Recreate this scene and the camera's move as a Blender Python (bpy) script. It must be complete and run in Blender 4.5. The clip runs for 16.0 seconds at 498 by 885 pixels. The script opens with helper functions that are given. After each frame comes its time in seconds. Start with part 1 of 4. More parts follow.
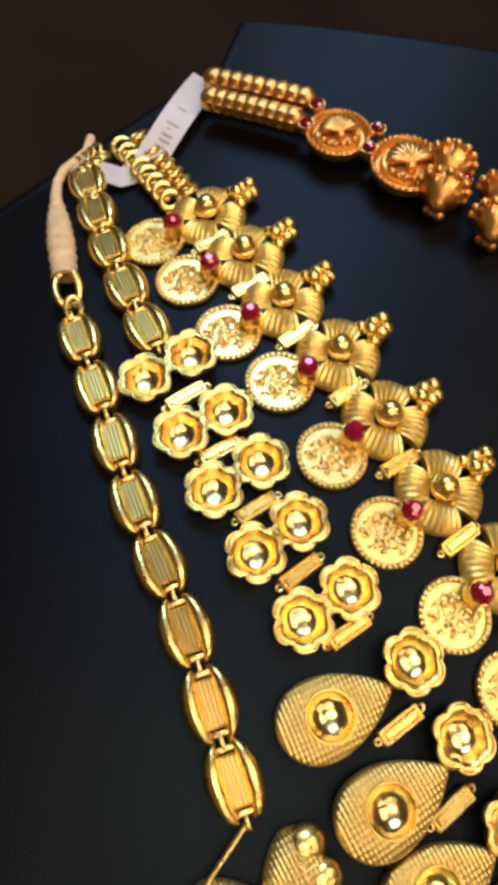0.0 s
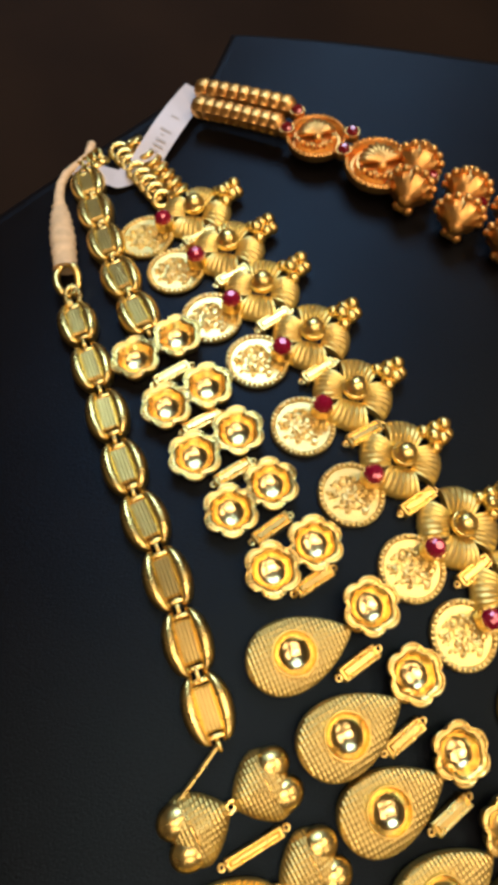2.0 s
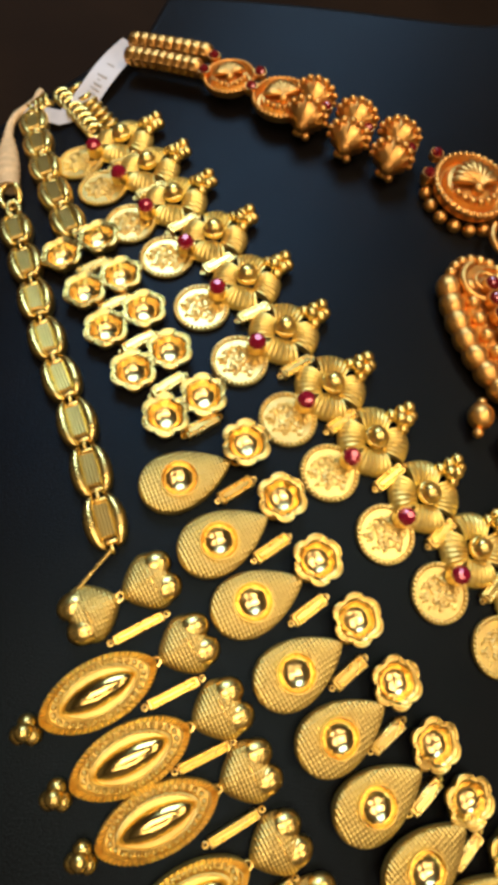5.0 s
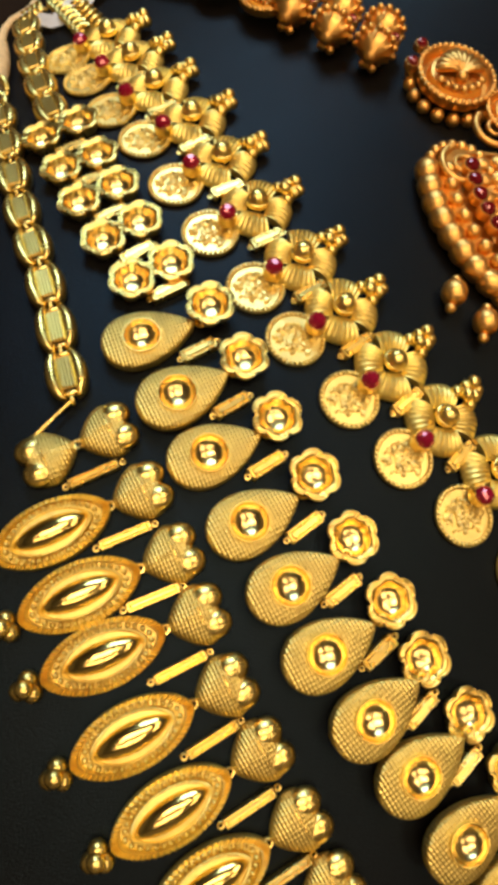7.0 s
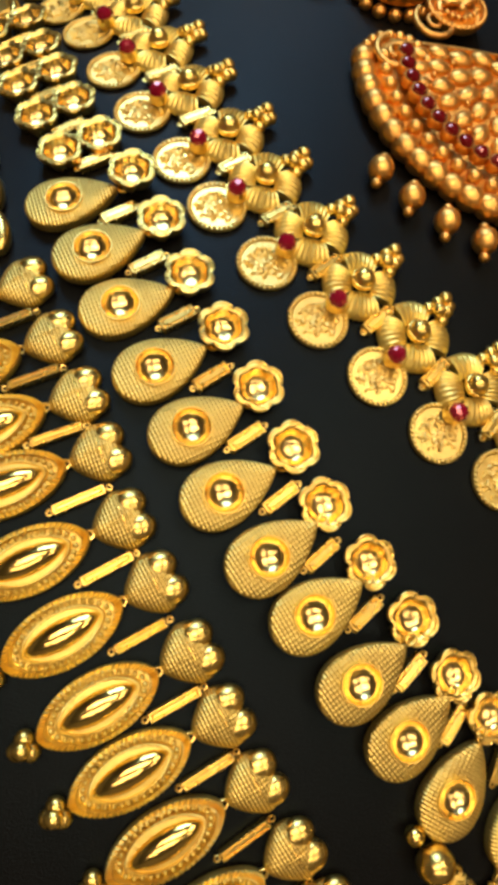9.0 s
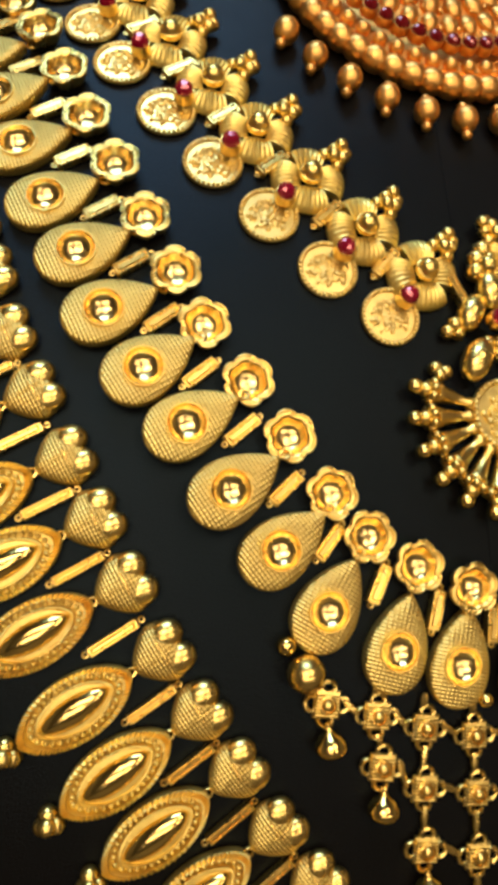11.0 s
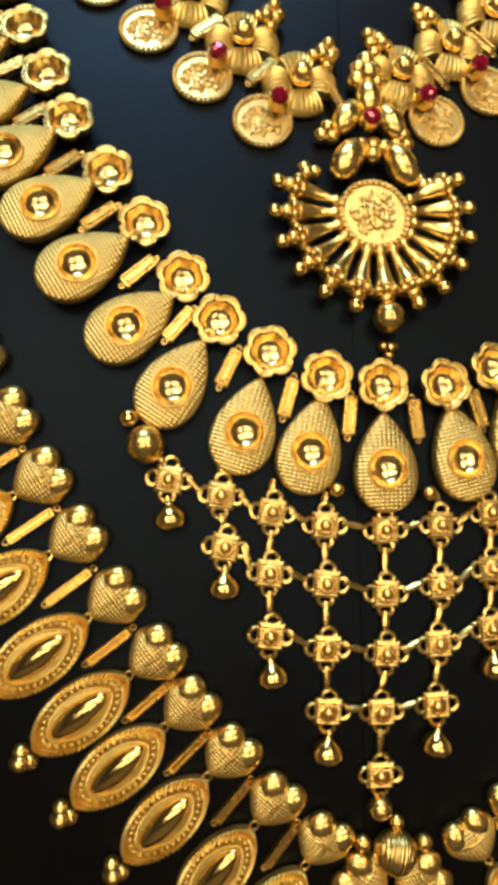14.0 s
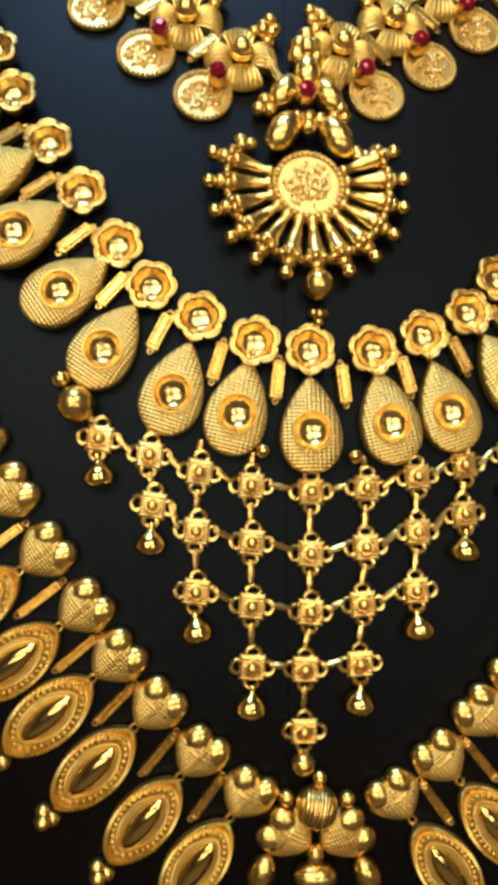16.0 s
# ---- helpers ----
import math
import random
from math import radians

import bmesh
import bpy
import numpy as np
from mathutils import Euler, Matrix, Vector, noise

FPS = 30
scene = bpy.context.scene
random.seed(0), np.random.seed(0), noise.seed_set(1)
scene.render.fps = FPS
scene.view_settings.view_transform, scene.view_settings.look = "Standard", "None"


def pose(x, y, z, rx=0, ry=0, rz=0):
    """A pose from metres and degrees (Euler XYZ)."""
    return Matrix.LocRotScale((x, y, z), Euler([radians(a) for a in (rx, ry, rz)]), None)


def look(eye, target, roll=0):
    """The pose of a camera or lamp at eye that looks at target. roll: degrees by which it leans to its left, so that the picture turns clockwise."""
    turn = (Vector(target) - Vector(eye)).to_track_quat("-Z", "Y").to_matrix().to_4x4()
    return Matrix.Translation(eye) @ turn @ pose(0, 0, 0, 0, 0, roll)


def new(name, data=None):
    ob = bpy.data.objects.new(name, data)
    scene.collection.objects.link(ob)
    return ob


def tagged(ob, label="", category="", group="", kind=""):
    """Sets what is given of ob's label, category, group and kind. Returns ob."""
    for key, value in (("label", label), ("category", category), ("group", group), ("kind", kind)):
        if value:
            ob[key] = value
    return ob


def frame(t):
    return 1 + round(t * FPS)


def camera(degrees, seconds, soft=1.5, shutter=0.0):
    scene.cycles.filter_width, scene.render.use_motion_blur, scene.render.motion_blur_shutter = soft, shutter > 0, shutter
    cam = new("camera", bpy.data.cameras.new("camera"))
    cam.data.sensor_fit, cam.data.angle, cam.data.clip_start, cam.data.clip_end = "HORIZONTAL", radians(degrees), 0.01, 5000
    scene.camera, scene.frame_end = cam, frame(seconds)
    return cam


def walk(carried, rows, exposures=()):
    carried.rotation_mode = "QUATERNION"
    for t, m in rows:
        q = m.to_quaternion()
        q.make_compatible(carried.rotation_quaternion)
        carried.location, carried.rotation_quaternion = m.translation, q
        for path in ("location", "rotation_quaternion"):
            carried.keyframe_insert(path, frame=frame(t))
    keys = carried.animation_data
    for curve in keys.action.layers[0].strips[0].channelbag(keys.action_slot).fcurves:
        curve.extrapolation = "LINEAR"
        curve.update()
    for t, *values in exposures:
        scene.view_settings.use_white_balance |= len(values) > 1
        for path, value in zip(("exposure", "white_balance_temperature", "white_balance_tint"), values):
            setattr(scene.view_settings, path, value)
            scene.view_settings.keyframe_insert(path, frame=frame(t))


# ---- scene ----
# Lengths in this file are centimetres; U turns them into metres.
U = 0.01
cam = camera(38.85, 16.0, soft=5.2)
ROWS = [
    (0, -15.253, 16.329, 11.885, 15.22, -11.92, -8.57),
    (0.5, -15.020, 16.046, 12.160, 15.35, -11.36, -8.48),
    (1, -15.042, 15.878, 12.390, 15.36, -11.06, -8.37),
    (1.5, -14.990, 15.571, 12.780, 15.60, -10.70, -8.28),
    (2, -14.875, 15.150, 13.176, 15.86, -10.54, -8.25),
    (2.5, -14.679, 14.508, 13.554, 16.17, -10.42, -8.27),
    (3, -14.356, 13.908, 13.974, 16.44, -10.19, -8.34),
    (3.5, -14.007, 13.242, 14.357, 16.62, -10.01, -8.38),
    (4, -13.789, 12.507, 14.799, 16.88, -9.92, -8.38),
    (4.5, -13.463, 11.590, 15.095, 16.96, -9.81, -8.36),
    (5, -13.197, 10.976, 15.064, 17.06, -9.56, -8.23),
    (5.2, -12.951, 10.587, 15.115, 17.10, -9.17, -8.05),
    (7.3, -11.608, 7.199, 14.253, 17.49, -6.78, -6.26),
    (7.5, -11.327, 6.781, 14.225, 17.79, -6.37, -6.15),
    (8, -10.664, 5.773, 14.027, 17.84, -6.03, -5.67),
    (8.5, -9.894, 4.904, 13.877, 17.99, -5.33, -5.29),
    (9, -9.560, 4.216, 13.809, 18.21, -4.87, -4.73),
    (9.5, -9.242, 3.125, 13.631, 18.40, -4.68, -4.39),
    (10, -8.316, 1.968, 13.545, 18.60, -3.92, -4.05),
    (10.2, -7.870, 1.486, 13.443, 18.81, -3.62, -3.94),
    (12.3, -4.892, -1.871, 12.514, 20.27, 0.54, -1.90),
    (12.5, -4.417, -2.278, 12.445, 20.27, 1.25, -1.54),
    (13, -3.659, -3.388, 12.171, 20.41, 1.96, -1.03),
    (13.5, -3.024, -4.094, 11.875, 20.56, 2.46, -0.62),
    (14, -2.080, -4.683, 11.582, 20.86, 3.36, -0.08),
    (14.5, -1.401, -4.976, 11.448, 20.96, 4.01, 0.40),
    (15, -0.921, -5.361, 11.365, 20.90, 4.45, 0.82),
    (15.5, -0.608, -5.511, 11.392, 21.02, 4.87, 1.10),
    (16, -0.024, -5.596, 11.528, 21.10, 5.06, 1.28),
]
EXPOSURES = [(0, -0.08, 6450, 22), (4, -0.08, 6550, 20), (5.2, -0.08, 6800, 15), (7.5, -0.08, 7200, 12), (9, -0.08, 7200, 12), (10.2, -0.05, 6900, 12), (12.5, -0.05, 6350, 14), (16, -0.08, 6300, 14)]
walk(cam, [(t, pose(x * U, y * U, z * U, rx, ry, rz)) for t, x, y, z, rx, ry, rz in ROWS], EXPOSURES)

# ---- world and lights ----
world = bpy.data.worlds.new("world")
scene.world = world
world.use_nodes = True
world.node_tree.nodes["Background"].inputs[0].default_value = (0.9, 0.75, 0.55, 1)
world.node_tree.nodes["Background"].inputs[1].default_value = 0.02


def area_lamp(name, eye, target, sx, sy, watts, color):
    data = bpy.data.lights.new(name, "AREA")
    data.shape, data.size, data.size_y, data.energy, data.color = "RECTANGLE", sx, sy, watts, color
    ob = new(name, data)
    ob.matrix_world = look(eye, target)
    return ob


WARM, COOL = (1.0, 0.80, 0.55), (0.46, 0.74, 1.0)
# Unseen warm lamps, added overhead and spaced to brighten the gold.
area_lamp("added_warm_lamp", (-0.45, 0.15, 2.2), (-0.45, 0.15, 0), 1.3, 0.7, 25, WARM)
area_lamp("added_warm_lamp", (1.0, 0.5, 2.2), (1.0, 0.5, 0), 0.6, 1.1, 17, WARM)
area_lamp("added_warm_lamp", (-0.4, -1.2, 2.2), (-0.4, -1.2, 0), 1.5, 0.6, 17, WARM)
area_lamp("added_warm_lamp", (1.4, -1.2, 2.2), (1.4, -1.2, 0), 0.7, 0.7, 13, WARM)
area_lamp("cool_light", (-0.15, 2.2, 1.75), (-0.1, 0.2, 0), 1.2, 1.1, 44, COOL)


# ---- materials ----
def material(name, color, rough=0.4, metal=0.0):
    m = bpy.data.materials.new(name)
    m.use_nodes = True
    b = m.node_tree.nodes["Principled BSDF"]
    b.inputs["Base Color"].default_value = (*color, 1)
    b.inputs["Roughness"].default_value = rough
    b.inputs["Metallic"].default_value = metal
    return m


def link(m, a, b):
    m.node_tree.links.new(a, b)


def node(m, kind, **values):
    n = m.node_tree.nodes.new(kind)
    for key, value in values.items():
        n.inputs[key].default_value = value
    return n


def math_node(m, op, a, b=None):
    n = m.node_tree.nodes.new("ShaderNodeMath")
    n.operation = op
    for slot, v in ((0, a), (1, b)):
        if v is None:
            continue
        if isinstance(v, (int, float)):
            n.inputs[slot].default_value = v
        else:
            link(m, v, n.inputs[slot])
    return n.outputs[0]


def varied(m, color, amount, scale, rough, spread, bump=0.0, bump_scale=0.0):
    """Colour and roughness that wander at two scales, with a fine relief."""
    b = m.node_tree.nodes["Principled BSDF"]
    place = node(m, "ShaderNodeTexCoord").outputs["Object"]
    big = node(m, "ShaderNodeTexNoise", Scale=scale, Detail=5.0)
    link(m, place, big.inputs["Vector"])
    info = node(m, "ShaderNodeObjectInfo").outputs["Random"]
    mix = math_node(m, "ADD", math_node(m, "MULTIPLY", big.outputs[0], 0.75), math_node(m, "MULTIPLY", info, 0.25))
    ramp = m.node_tree.nodes.new("ShaderNodeValToRGB")
    lo, hi = [c * (1 - amount) for c in color], [min(1.0, c * (1 + amount)) for c in color]
    ramp.color_ramp.elements[0].color, ramp.color_ramp.elements[1].color = (*lo, 1), (*hi, 1)
    ramp.color_ramp.elements[0].position, ramp.color_ramp.elements[1].position = 0.25, 0.75
    link(m, mix, ramp.inputs[0])
    link(m, ramp.outputs[0], b.inputs["Base Color"])
    link(m, math_node(m, "ADD", math_node(m, "MULTIPLY", big.outputs[0], spread), rough - spread / 2), b.inputs["Roughness"])
    if bump:
        fine = node(m, "ShaderNodeTexNoise", Scale=bump_scale, Detail=3.0)
        link(m, place, fine.inputs["Vector"])
        bm = node(m, "ShaderNodeBump", Strength=bump, Distance=0.0002)
        link(m, fine.outputs[0], bm.inputs["Height"])
        link(m, bm.outputs[0], b.inputs["Normal"])
    return m


def hatched(m, period, cross, strength, turn=0.0):
    """Engraved parallel ridges of that period in metres, broken by finer cuts across them."""
    b = m.node_tree.nodes["Principled BSDF"]
    place = node(m, "ShaderNodeTexCoord").outputs["Object"]
    spin = node(m, "ShaderNodeMapping")
    spin.inputs["Rotation"].default_value = (0, 0, radians(turn))
    link(m, place, spin.inputs["Vector"])
    split = m.node_tree.nodes.new("ShaderNodeSeparateXYZ")
    link(m, spin.outputs[0], split.inputs[0])
    a = math_node(m, "SINE", math_node(m, "MULTIPLY", split.outputs[0], 2 * math.pi / period))
    c = math_node(m, "SINE", math_node(m, "MULTIPLY", split.outputs[1], 2 * math.pi / (period * 1.25)))
    total = math_node(m, "ADD", a, math_node(m, "MULTIPLY", c, cross))
    bm = node(m, "ShaderNodeBump", Strength=strength, Distance=period * 0.12)
    link(m, total, bm.inputs["Height"])
    link(m, bm.outputs[0], b.inputs["Normal"])
    return m


GOLD_C, ANTIQUE_C = (0.92, 0.655, 0.205), (0.91, 0.46, 0.13)
GOLD = varied(material("polished_gold", GOLD_C, 0.2, 1.0), GOLD_C, 0.10, 250, 0.28, 0.12, 0.4, 900)
POLISHED = varied(material("mirror_gold", GOLD_C, 0.15, 1.0), GOLD_C, 0.10, 250, 0.16, 0.08, 0.3, 700)
FINE_C, FOIL_C = (0.97, 0.69, 0.215), (0.90, 0.68, 0.28)
SATIN_C = (0.95, 0.70, 0.26)
SATIN = varied(material("satin_gold", SATIN_C, 0.32, 1.0), SATIN_C, 0.12, 300, 0.35, 0.12, 0.5, 1500)
FINE = varied(material("fine_gold", FINE_C, 0.32, 1.0), FINE_C, 0.12, 300, 0.34, 0.14, 0.6, 1400)
MILLED = varied(material("milled_gold", FINE_C, 0.48, 1.0), FINE_C, 0.15, 300, 0.47, 0.14, 0.8, 1200)
HATCH = hatched(varied(material("hatched_gold", FINE_C, 0.3, 1.0), FINE_C, 0.10, 300, 0.46, 0.10), 0.00075, 0.6, 0.85)
FOIL = varied(material("pale_mirror_gold", FOIL_C, 0.15, 1.0), FOIL_C, 0.12, 250, 0.2, 0.12, 0.6, 900)
RIBBED = hatched(varied(material("ribbed_gold", GOLD_C, 0.3, 1.0), GOLD_C, 0.10, 300, 0.32, 0.10), 0.0007, 0.0, 0.9, 90)
ANTIQUE = varied(material("antique_gold", ANTIQUE_C, 0.35, 1.0), ANTIQUE_C, 0.2, 300, 0.40, 0.16, 0.6, 1100)
LEATHER_C = (0.0038, 0.0023, 0.0016)
LEATHER = varied(material("black_leatherette", LEATHER_C, 0.42), LEATHER_C, 0.25, 60, 0.42, 0.10, 0.55, 2600)
LEATHER.node_tree.nodes["Principled BSDF"].inputs["Specular IOR Level"].default_value = 0.17
# Blue put into the reflection tint to deepen the cool light's sheen.
LEATHER.node_tree.nodes["Principled BSDF"].inputs["Specular Tint"].default_value = (0.42, 0.74, 1.0, 1)
COUNTER_C = (0.016, 0.009, 0.005)
COUNTER = varied(material("brown_counter", COUNTER_C, 0.6), COUNTER_C, 0.35, 14, 0.6, 0.1)
COUNTER.node_tree.nodes["Principled BSDF"].inputs["Specular IOR Level"].default_value = 0.02
WALL = varied(material("beige_wall", (0.36, 0.28, 0.18), 0.8), (0.36, 0.28, 0.18), 0.08, 4, 0.8, 0.1)
PLASTER = varied(material("ceiling_plaster", (0.36, 0.30, 0.22), 0.8), (0.36, 0.30, 0.22), 0.05, 4, 0.8, 0.1)
TAG = varied(material("white_tag", (0.56, 0.53, 0.53), 0.4), (0.56, 0.53, 0.53), 0.06, 200, 0.4, 0.1)
INK = material("grey_ink", (0.42, 0.40, 0.39), 0.6)
CORD = varied(material("cream_cord", (0.72, 0.51, 0.28), 0.8), (0.72, 0.51, 0.28), 0.28, 330, 0.8, 0.1, 0.9, 2500)


def gem(name, color, rough=0.05):
    m = material(name, color, rough)
    b = m.node_tree.nodes["Principled BSDF"]
    b.inputs["IOR"].default_value = 1.75
    b.inputs["Metallic"].default_value = 0.35
    b.inputs["Coat Weight"].default_value = 0.5
    return m


RUBY = gem("ruby_red_stone", (0.36, 0.008, 0.035))
GARNET = gem("dark_garnet_stone", (0.22, 0.008, 0.012))


# ---- mesh building ----
class Shape:
    """Points and faces in centimetres, gathered from simple bodies."""

    def __init__(self):
        self.points, self.faces = [], []

    def add(self, points, faces, m=None):
        start = len(self.points)
        self.points += [tuple(m @ Vector(p)) if m else tuple(p) for p in points]
        self.faces += [tuple(i + start for i in f) for f in faces]
        return self

    def rings(self, loops, bottom=False, top=True, m=None):
        """Skin closed loops of equal length; cap the ends."""
        n = len(loops[0])
        points = [p for loop in loops for p in loop]
        faces = [(k * n + i, k * n + (i + 1) % n, (k + 1) * n + (i + 1) % n, (k + 1) * n + i) for k in range(len(loops) - 1) for i in range(n)]
        if top:
            faces.append(tuple((len(loops) - 1) * n + i for i in range(n)))
        if bottom:
            faces.append(tuple(reversed(range(n))))
        return self.add(points, faces, m)

    def lathe(self, profile, n=16, m=None, bottom=False, top=True):
        return self.rings([[(r * math.cos(2 * math.pi * i / n), r * math.sin(2 * math.pi * i / n), z) for i in range(n)] for r, z in profile], bottom, top, m)

    def ball(self, x, y, z, r, n=10, sx=1.0, sy=1.0, sz=1.0):
        k = max(4, n // 2)
        prof = [(max(1e-3, math.sin(math.pi * j / k)), -math.cos(math.pi * j / k)) for j in range(k + 1)]
        m = Matrix.LocRotScale((x, y, z), None, (r * sx, r * sy, r * sz))
        return self.lathe(prof, n, m, True, True)

    def tube(self, path, r, n=8, closed=False):
        path = [Vector(p) for p in path]
        loops, count = [], len(path)
        side = None
        for i, p in enumerate(path):
            a = path[(i - 1) % count] if closed or i else p
            b = path[(i + 1) % count] if closed or i < count - 1 else p
            way = (b - a).normalized()
            if side is None:
                side = way.orthogonal().normalized()
            side = (side - way * side.dot(way)).normalized()
            up = way.cross(side)
            rr = r[i] if isinstance(r, (list, tuple)) else r
            loops.append([p + rr * (math.cos(2 * math.pi * k / n) * side + math.sin(2 * math.pi * k / n) * up) for k in range(n)])
        if closed:
            loops.append(loops[0])
        return self.rings(loops, not closed, not closed)

    def bar(self, cx, cy, z0, lx, ly, lz, bevel=0.03, m=None):
        """A bevelled bar that stands on z0."""
        b = min(bevel, lx / 3, ly / 3, lz / 3)

        def loop(x, y, z):
            return [(cx + sx * x, cy + sy * y, z) for sx, sy in ((-1, -1), (1, -1), (1, 1), (-1, 1))]

        x, y = lx / 2, ly / 2
        return self.rings([loop(x - b, y - b, z0), loop(x, y, z0 + b), loop(x, y, z0 + lz - b), loop(x - b, y - b, z0 + lz)], True, True, m)

    def mesh(self, name, mat, smooth=40):
        me = bpy.data.meshes.new(name)
        me.from_pydata([(p[0] * U, p[1] * U, p[2] * U) for p in self.points], [], self.faces)
        me.materials.append(mat)
        me.polygons.foreach_set("use_smooth", [smooth > 0] * len(me.polygons))
        if smooth:
            me.set_sharp_from_angle(angle=radians(smooth))
        me.update()
        return me


def put(name, me, parent, m=None, label=""):
    """One mesh object under a thing or a part."""
    ob = new(name, me)
    ob.parent = parent
    if m is not None:
        ob.matrix_basis = m
    return tagged(ob, label) if label else ob


def thing(name, label, category, kind="", group=""):
    return tagged(new(name), label, category, group, kind)


# The display's curved face.
SURF = (-2.804309, -0.203597, 0.298373, -0.005837, -0.004572, -0.013770, 0.000226, -0.000027, 0.000508, 0.000194)


def height(x, y):
    a, b, c, d, e, f, g, h, i, j = SURF
    return a + b * x + c * y + d * x * x + e * x * y + f * y * y + g * x ** 3 + h * x * x * y + i * x * y * y + j * y ** 3


def slope(x, y):
    return (height(x + 0.01, y) - height(x - 0.01, y)) / 0.02, (height(x, y + 0.01) - height(x, y - 0.01)) / 0.02


def on_face(x, y, dx, dy, lift=0.0, size=1.0):
    """The pose of a piece that lies on the display at x, y with its own x axis along (dx, dy)."""
    gx, gy = slope(x, y)
    n = Vector((-gx, -gy, 1)).normalized()
    t = Vector((dx, dy, gx * dx + gy * dy))
    t = (t - n * t.dot(n)).normalized()
    s = n.cross(t)
    p = Vector((x, y, height(x, y))) + n * lift
    m = Matrix((t, s, n)).transposed().to_4x4()
    return Matrix.Translation(p * U) @ m @ Matrix.Scale(size, 4)


# ---- the room, the counter and the display ----
def slab(name, x0, x1, y0, y1, z0, z1, mat, label, category):
    s = Shape()
    s.bar((x0 + x1) / 2, (y0 + y1) / 2, z0, x1 - x0, y1 - y0, z1 - z0, 0.2)
    return tagged(new(name, s.mesh(name, mat, 0)), label, category, kind="structure")


slab("floor", -300, 300, -300, 300, -112, -100, COUNTER, "dark brown shop floor", "floor")
slab("wall_north", -300, 300, 300, 310, -100, 230, WALL, "plain beige shop wall", "wall")
slab("wall_south", -300, 300, -310, -300, -100, 230, WALL, "plain beige shop wall", "wall")
slab("wall_east", 300, 310, -300, 300, -100, 230, WALL, "plain beige shop wall", "wall")
slab("wall_west", -310, -300, -300, 300, -100, 230, WALL, "plain beige shop wall", "wall")
slab("ceiling", -300, 300, -300, 300, 230, 240, PLASTER, "plain pale shop ceiling", "ceiling")

counter = thing("counter", "dark brown shop counter under the necklace display", "counter")
s = Shape().bar(0, 10, -17, 190, 110, 4, 0.4)
put("countertop", s.mesh("countertop", COUNTER), counter)
s = Shape().bar(0, 10, -100, 180, 100, 83, 0.4)
put("base", s.mesh("base", COUNTER), counter)


def bust_top(x):
    a = abs(x)
    if a < 9.7:
        return 28.4 + 3.4 * (a / 9.7) ** 1.4
    if a < 10.5:
        return 31.8 - 1.6 * (a - 9.7) / 0.8
    return 30.2 - (a - 10.5) * 0.61


def bust_face():
    xs = [-21 + 42 * i / 84 for i in range(85)]
    xs = sorted(xs + [-9.7, 9.7, -10.1, 10.1])
    nv = 60
    s = Shape()
    loops = []
    for x in xs:
        lo, hi = -15 + 0.02 * x * x, bust_top(x)
        col = [(x, lo + (hi - lo) * j / nv, 0) for j in range(nv + 1)]
        loops.append([(px, py, height(px, py)) for px, py, _ in col])
    n = nv + 1
    pts = [p for c in loops for p in c]
    faces = [(i * n + j, (i + 1) * n + j, (i + 1) * n + j + 1, i * n + j + 1) for i in range(len(xs) - 1) for j in range(nv)]
    s.add(pts, faces)
    # the rounded rim and the skirt below it
    edge = [i * n for i in range(len(xs))] + [(len(xs) - 1) * n + j for j in range(1, n)]
    edge += [i * n + nv for i in range(len(xs) - 2, -1, -1)] + [j for j in range(nv - 1, 0, -1)]
    rim = [Vector(pts[i]) for i in edge]
    c = Vector((0, 5, 0))
    out = [Vector((p.x - c.x, p.y - c.y, 0)).normalized() for p in rim]
    loops = [[p + o * 0.35 * math.sin(a) - Vector((0, 0, 0.35 * (1 - math.cos(a)))) for p, o in zip(rim, out)] for a in (0, 0.5, 1.0, 1.57)]
    loops.append([Vector((p.x + o.x * 0.35, p.y + o.y * 0.35, p.z - 1.6)) for p, o in zip(rim, out)])
    loops.append([Vector((p.x * 0.97, p.y * 0.97, -12.95)) for p in rim])
    s.rings(loops, False, False)
    return s


bust = thing("necklace_display", "curved black leatherette necklace bust lying on the counter", "jewellery display")
put("face", bust_face().mesh("face", LEATHER, 50), bust)
seam = [(-0.62, -14 + 38 * i / 60) for i in range(61)]
put("seam", Shape().tube([(x, y, height(x, y) - 0.004) for x, y in seam], 0.022, 6).mesh("seam", LEATHER), bust)


# ---- pieces of the yellow gold necklaces ----
def teardrop_outline(k, grow=0.0):
    """Tip along +x; the stone sits at the origin."""
    out = []
    for i in range(k):
        a = 2 * math.pi * i / k
        out.append((0.14 + (1.02 + grow) * math.cos(a), (0.80 + grow) * math.sin(a) * abs(math.sin(a / 2)) ** 0.75))
    return out


def scaled(outline, s, z, cx=0.0):
    return [(cx + (x - cx) * s, y * s, z) for x, y in outline]


def teardrop_plate():
    o = teardrop_outline(40)
    s = Shape()
    s.rings([scaled(o, 0.93, 0.0), scaled(o, 0.985, 0.04), scaled(o, 1.0, 0.22), scaled(o, 0.985, 0.27), scaled(o, 0.94, 0.30), scaled(o, 0.7, 0.325),
             [(0.4 * math.cos(2 * math.pi * i / 40), 0.4 * math.sin(2 * math.pi * i / 40), 0.335) for i in range(40)]], True, False)
    return s


def bezel(r, z, h):
    return Shape().lathe([(r * 1.18, z), (r * 1.2, z + h * 0.5), (r * 1.12, z + h), (r * 1.0, z + h), (r * 0.96, z + h * 0.55), (r * 0.5, z + h * 0.4)], 20)


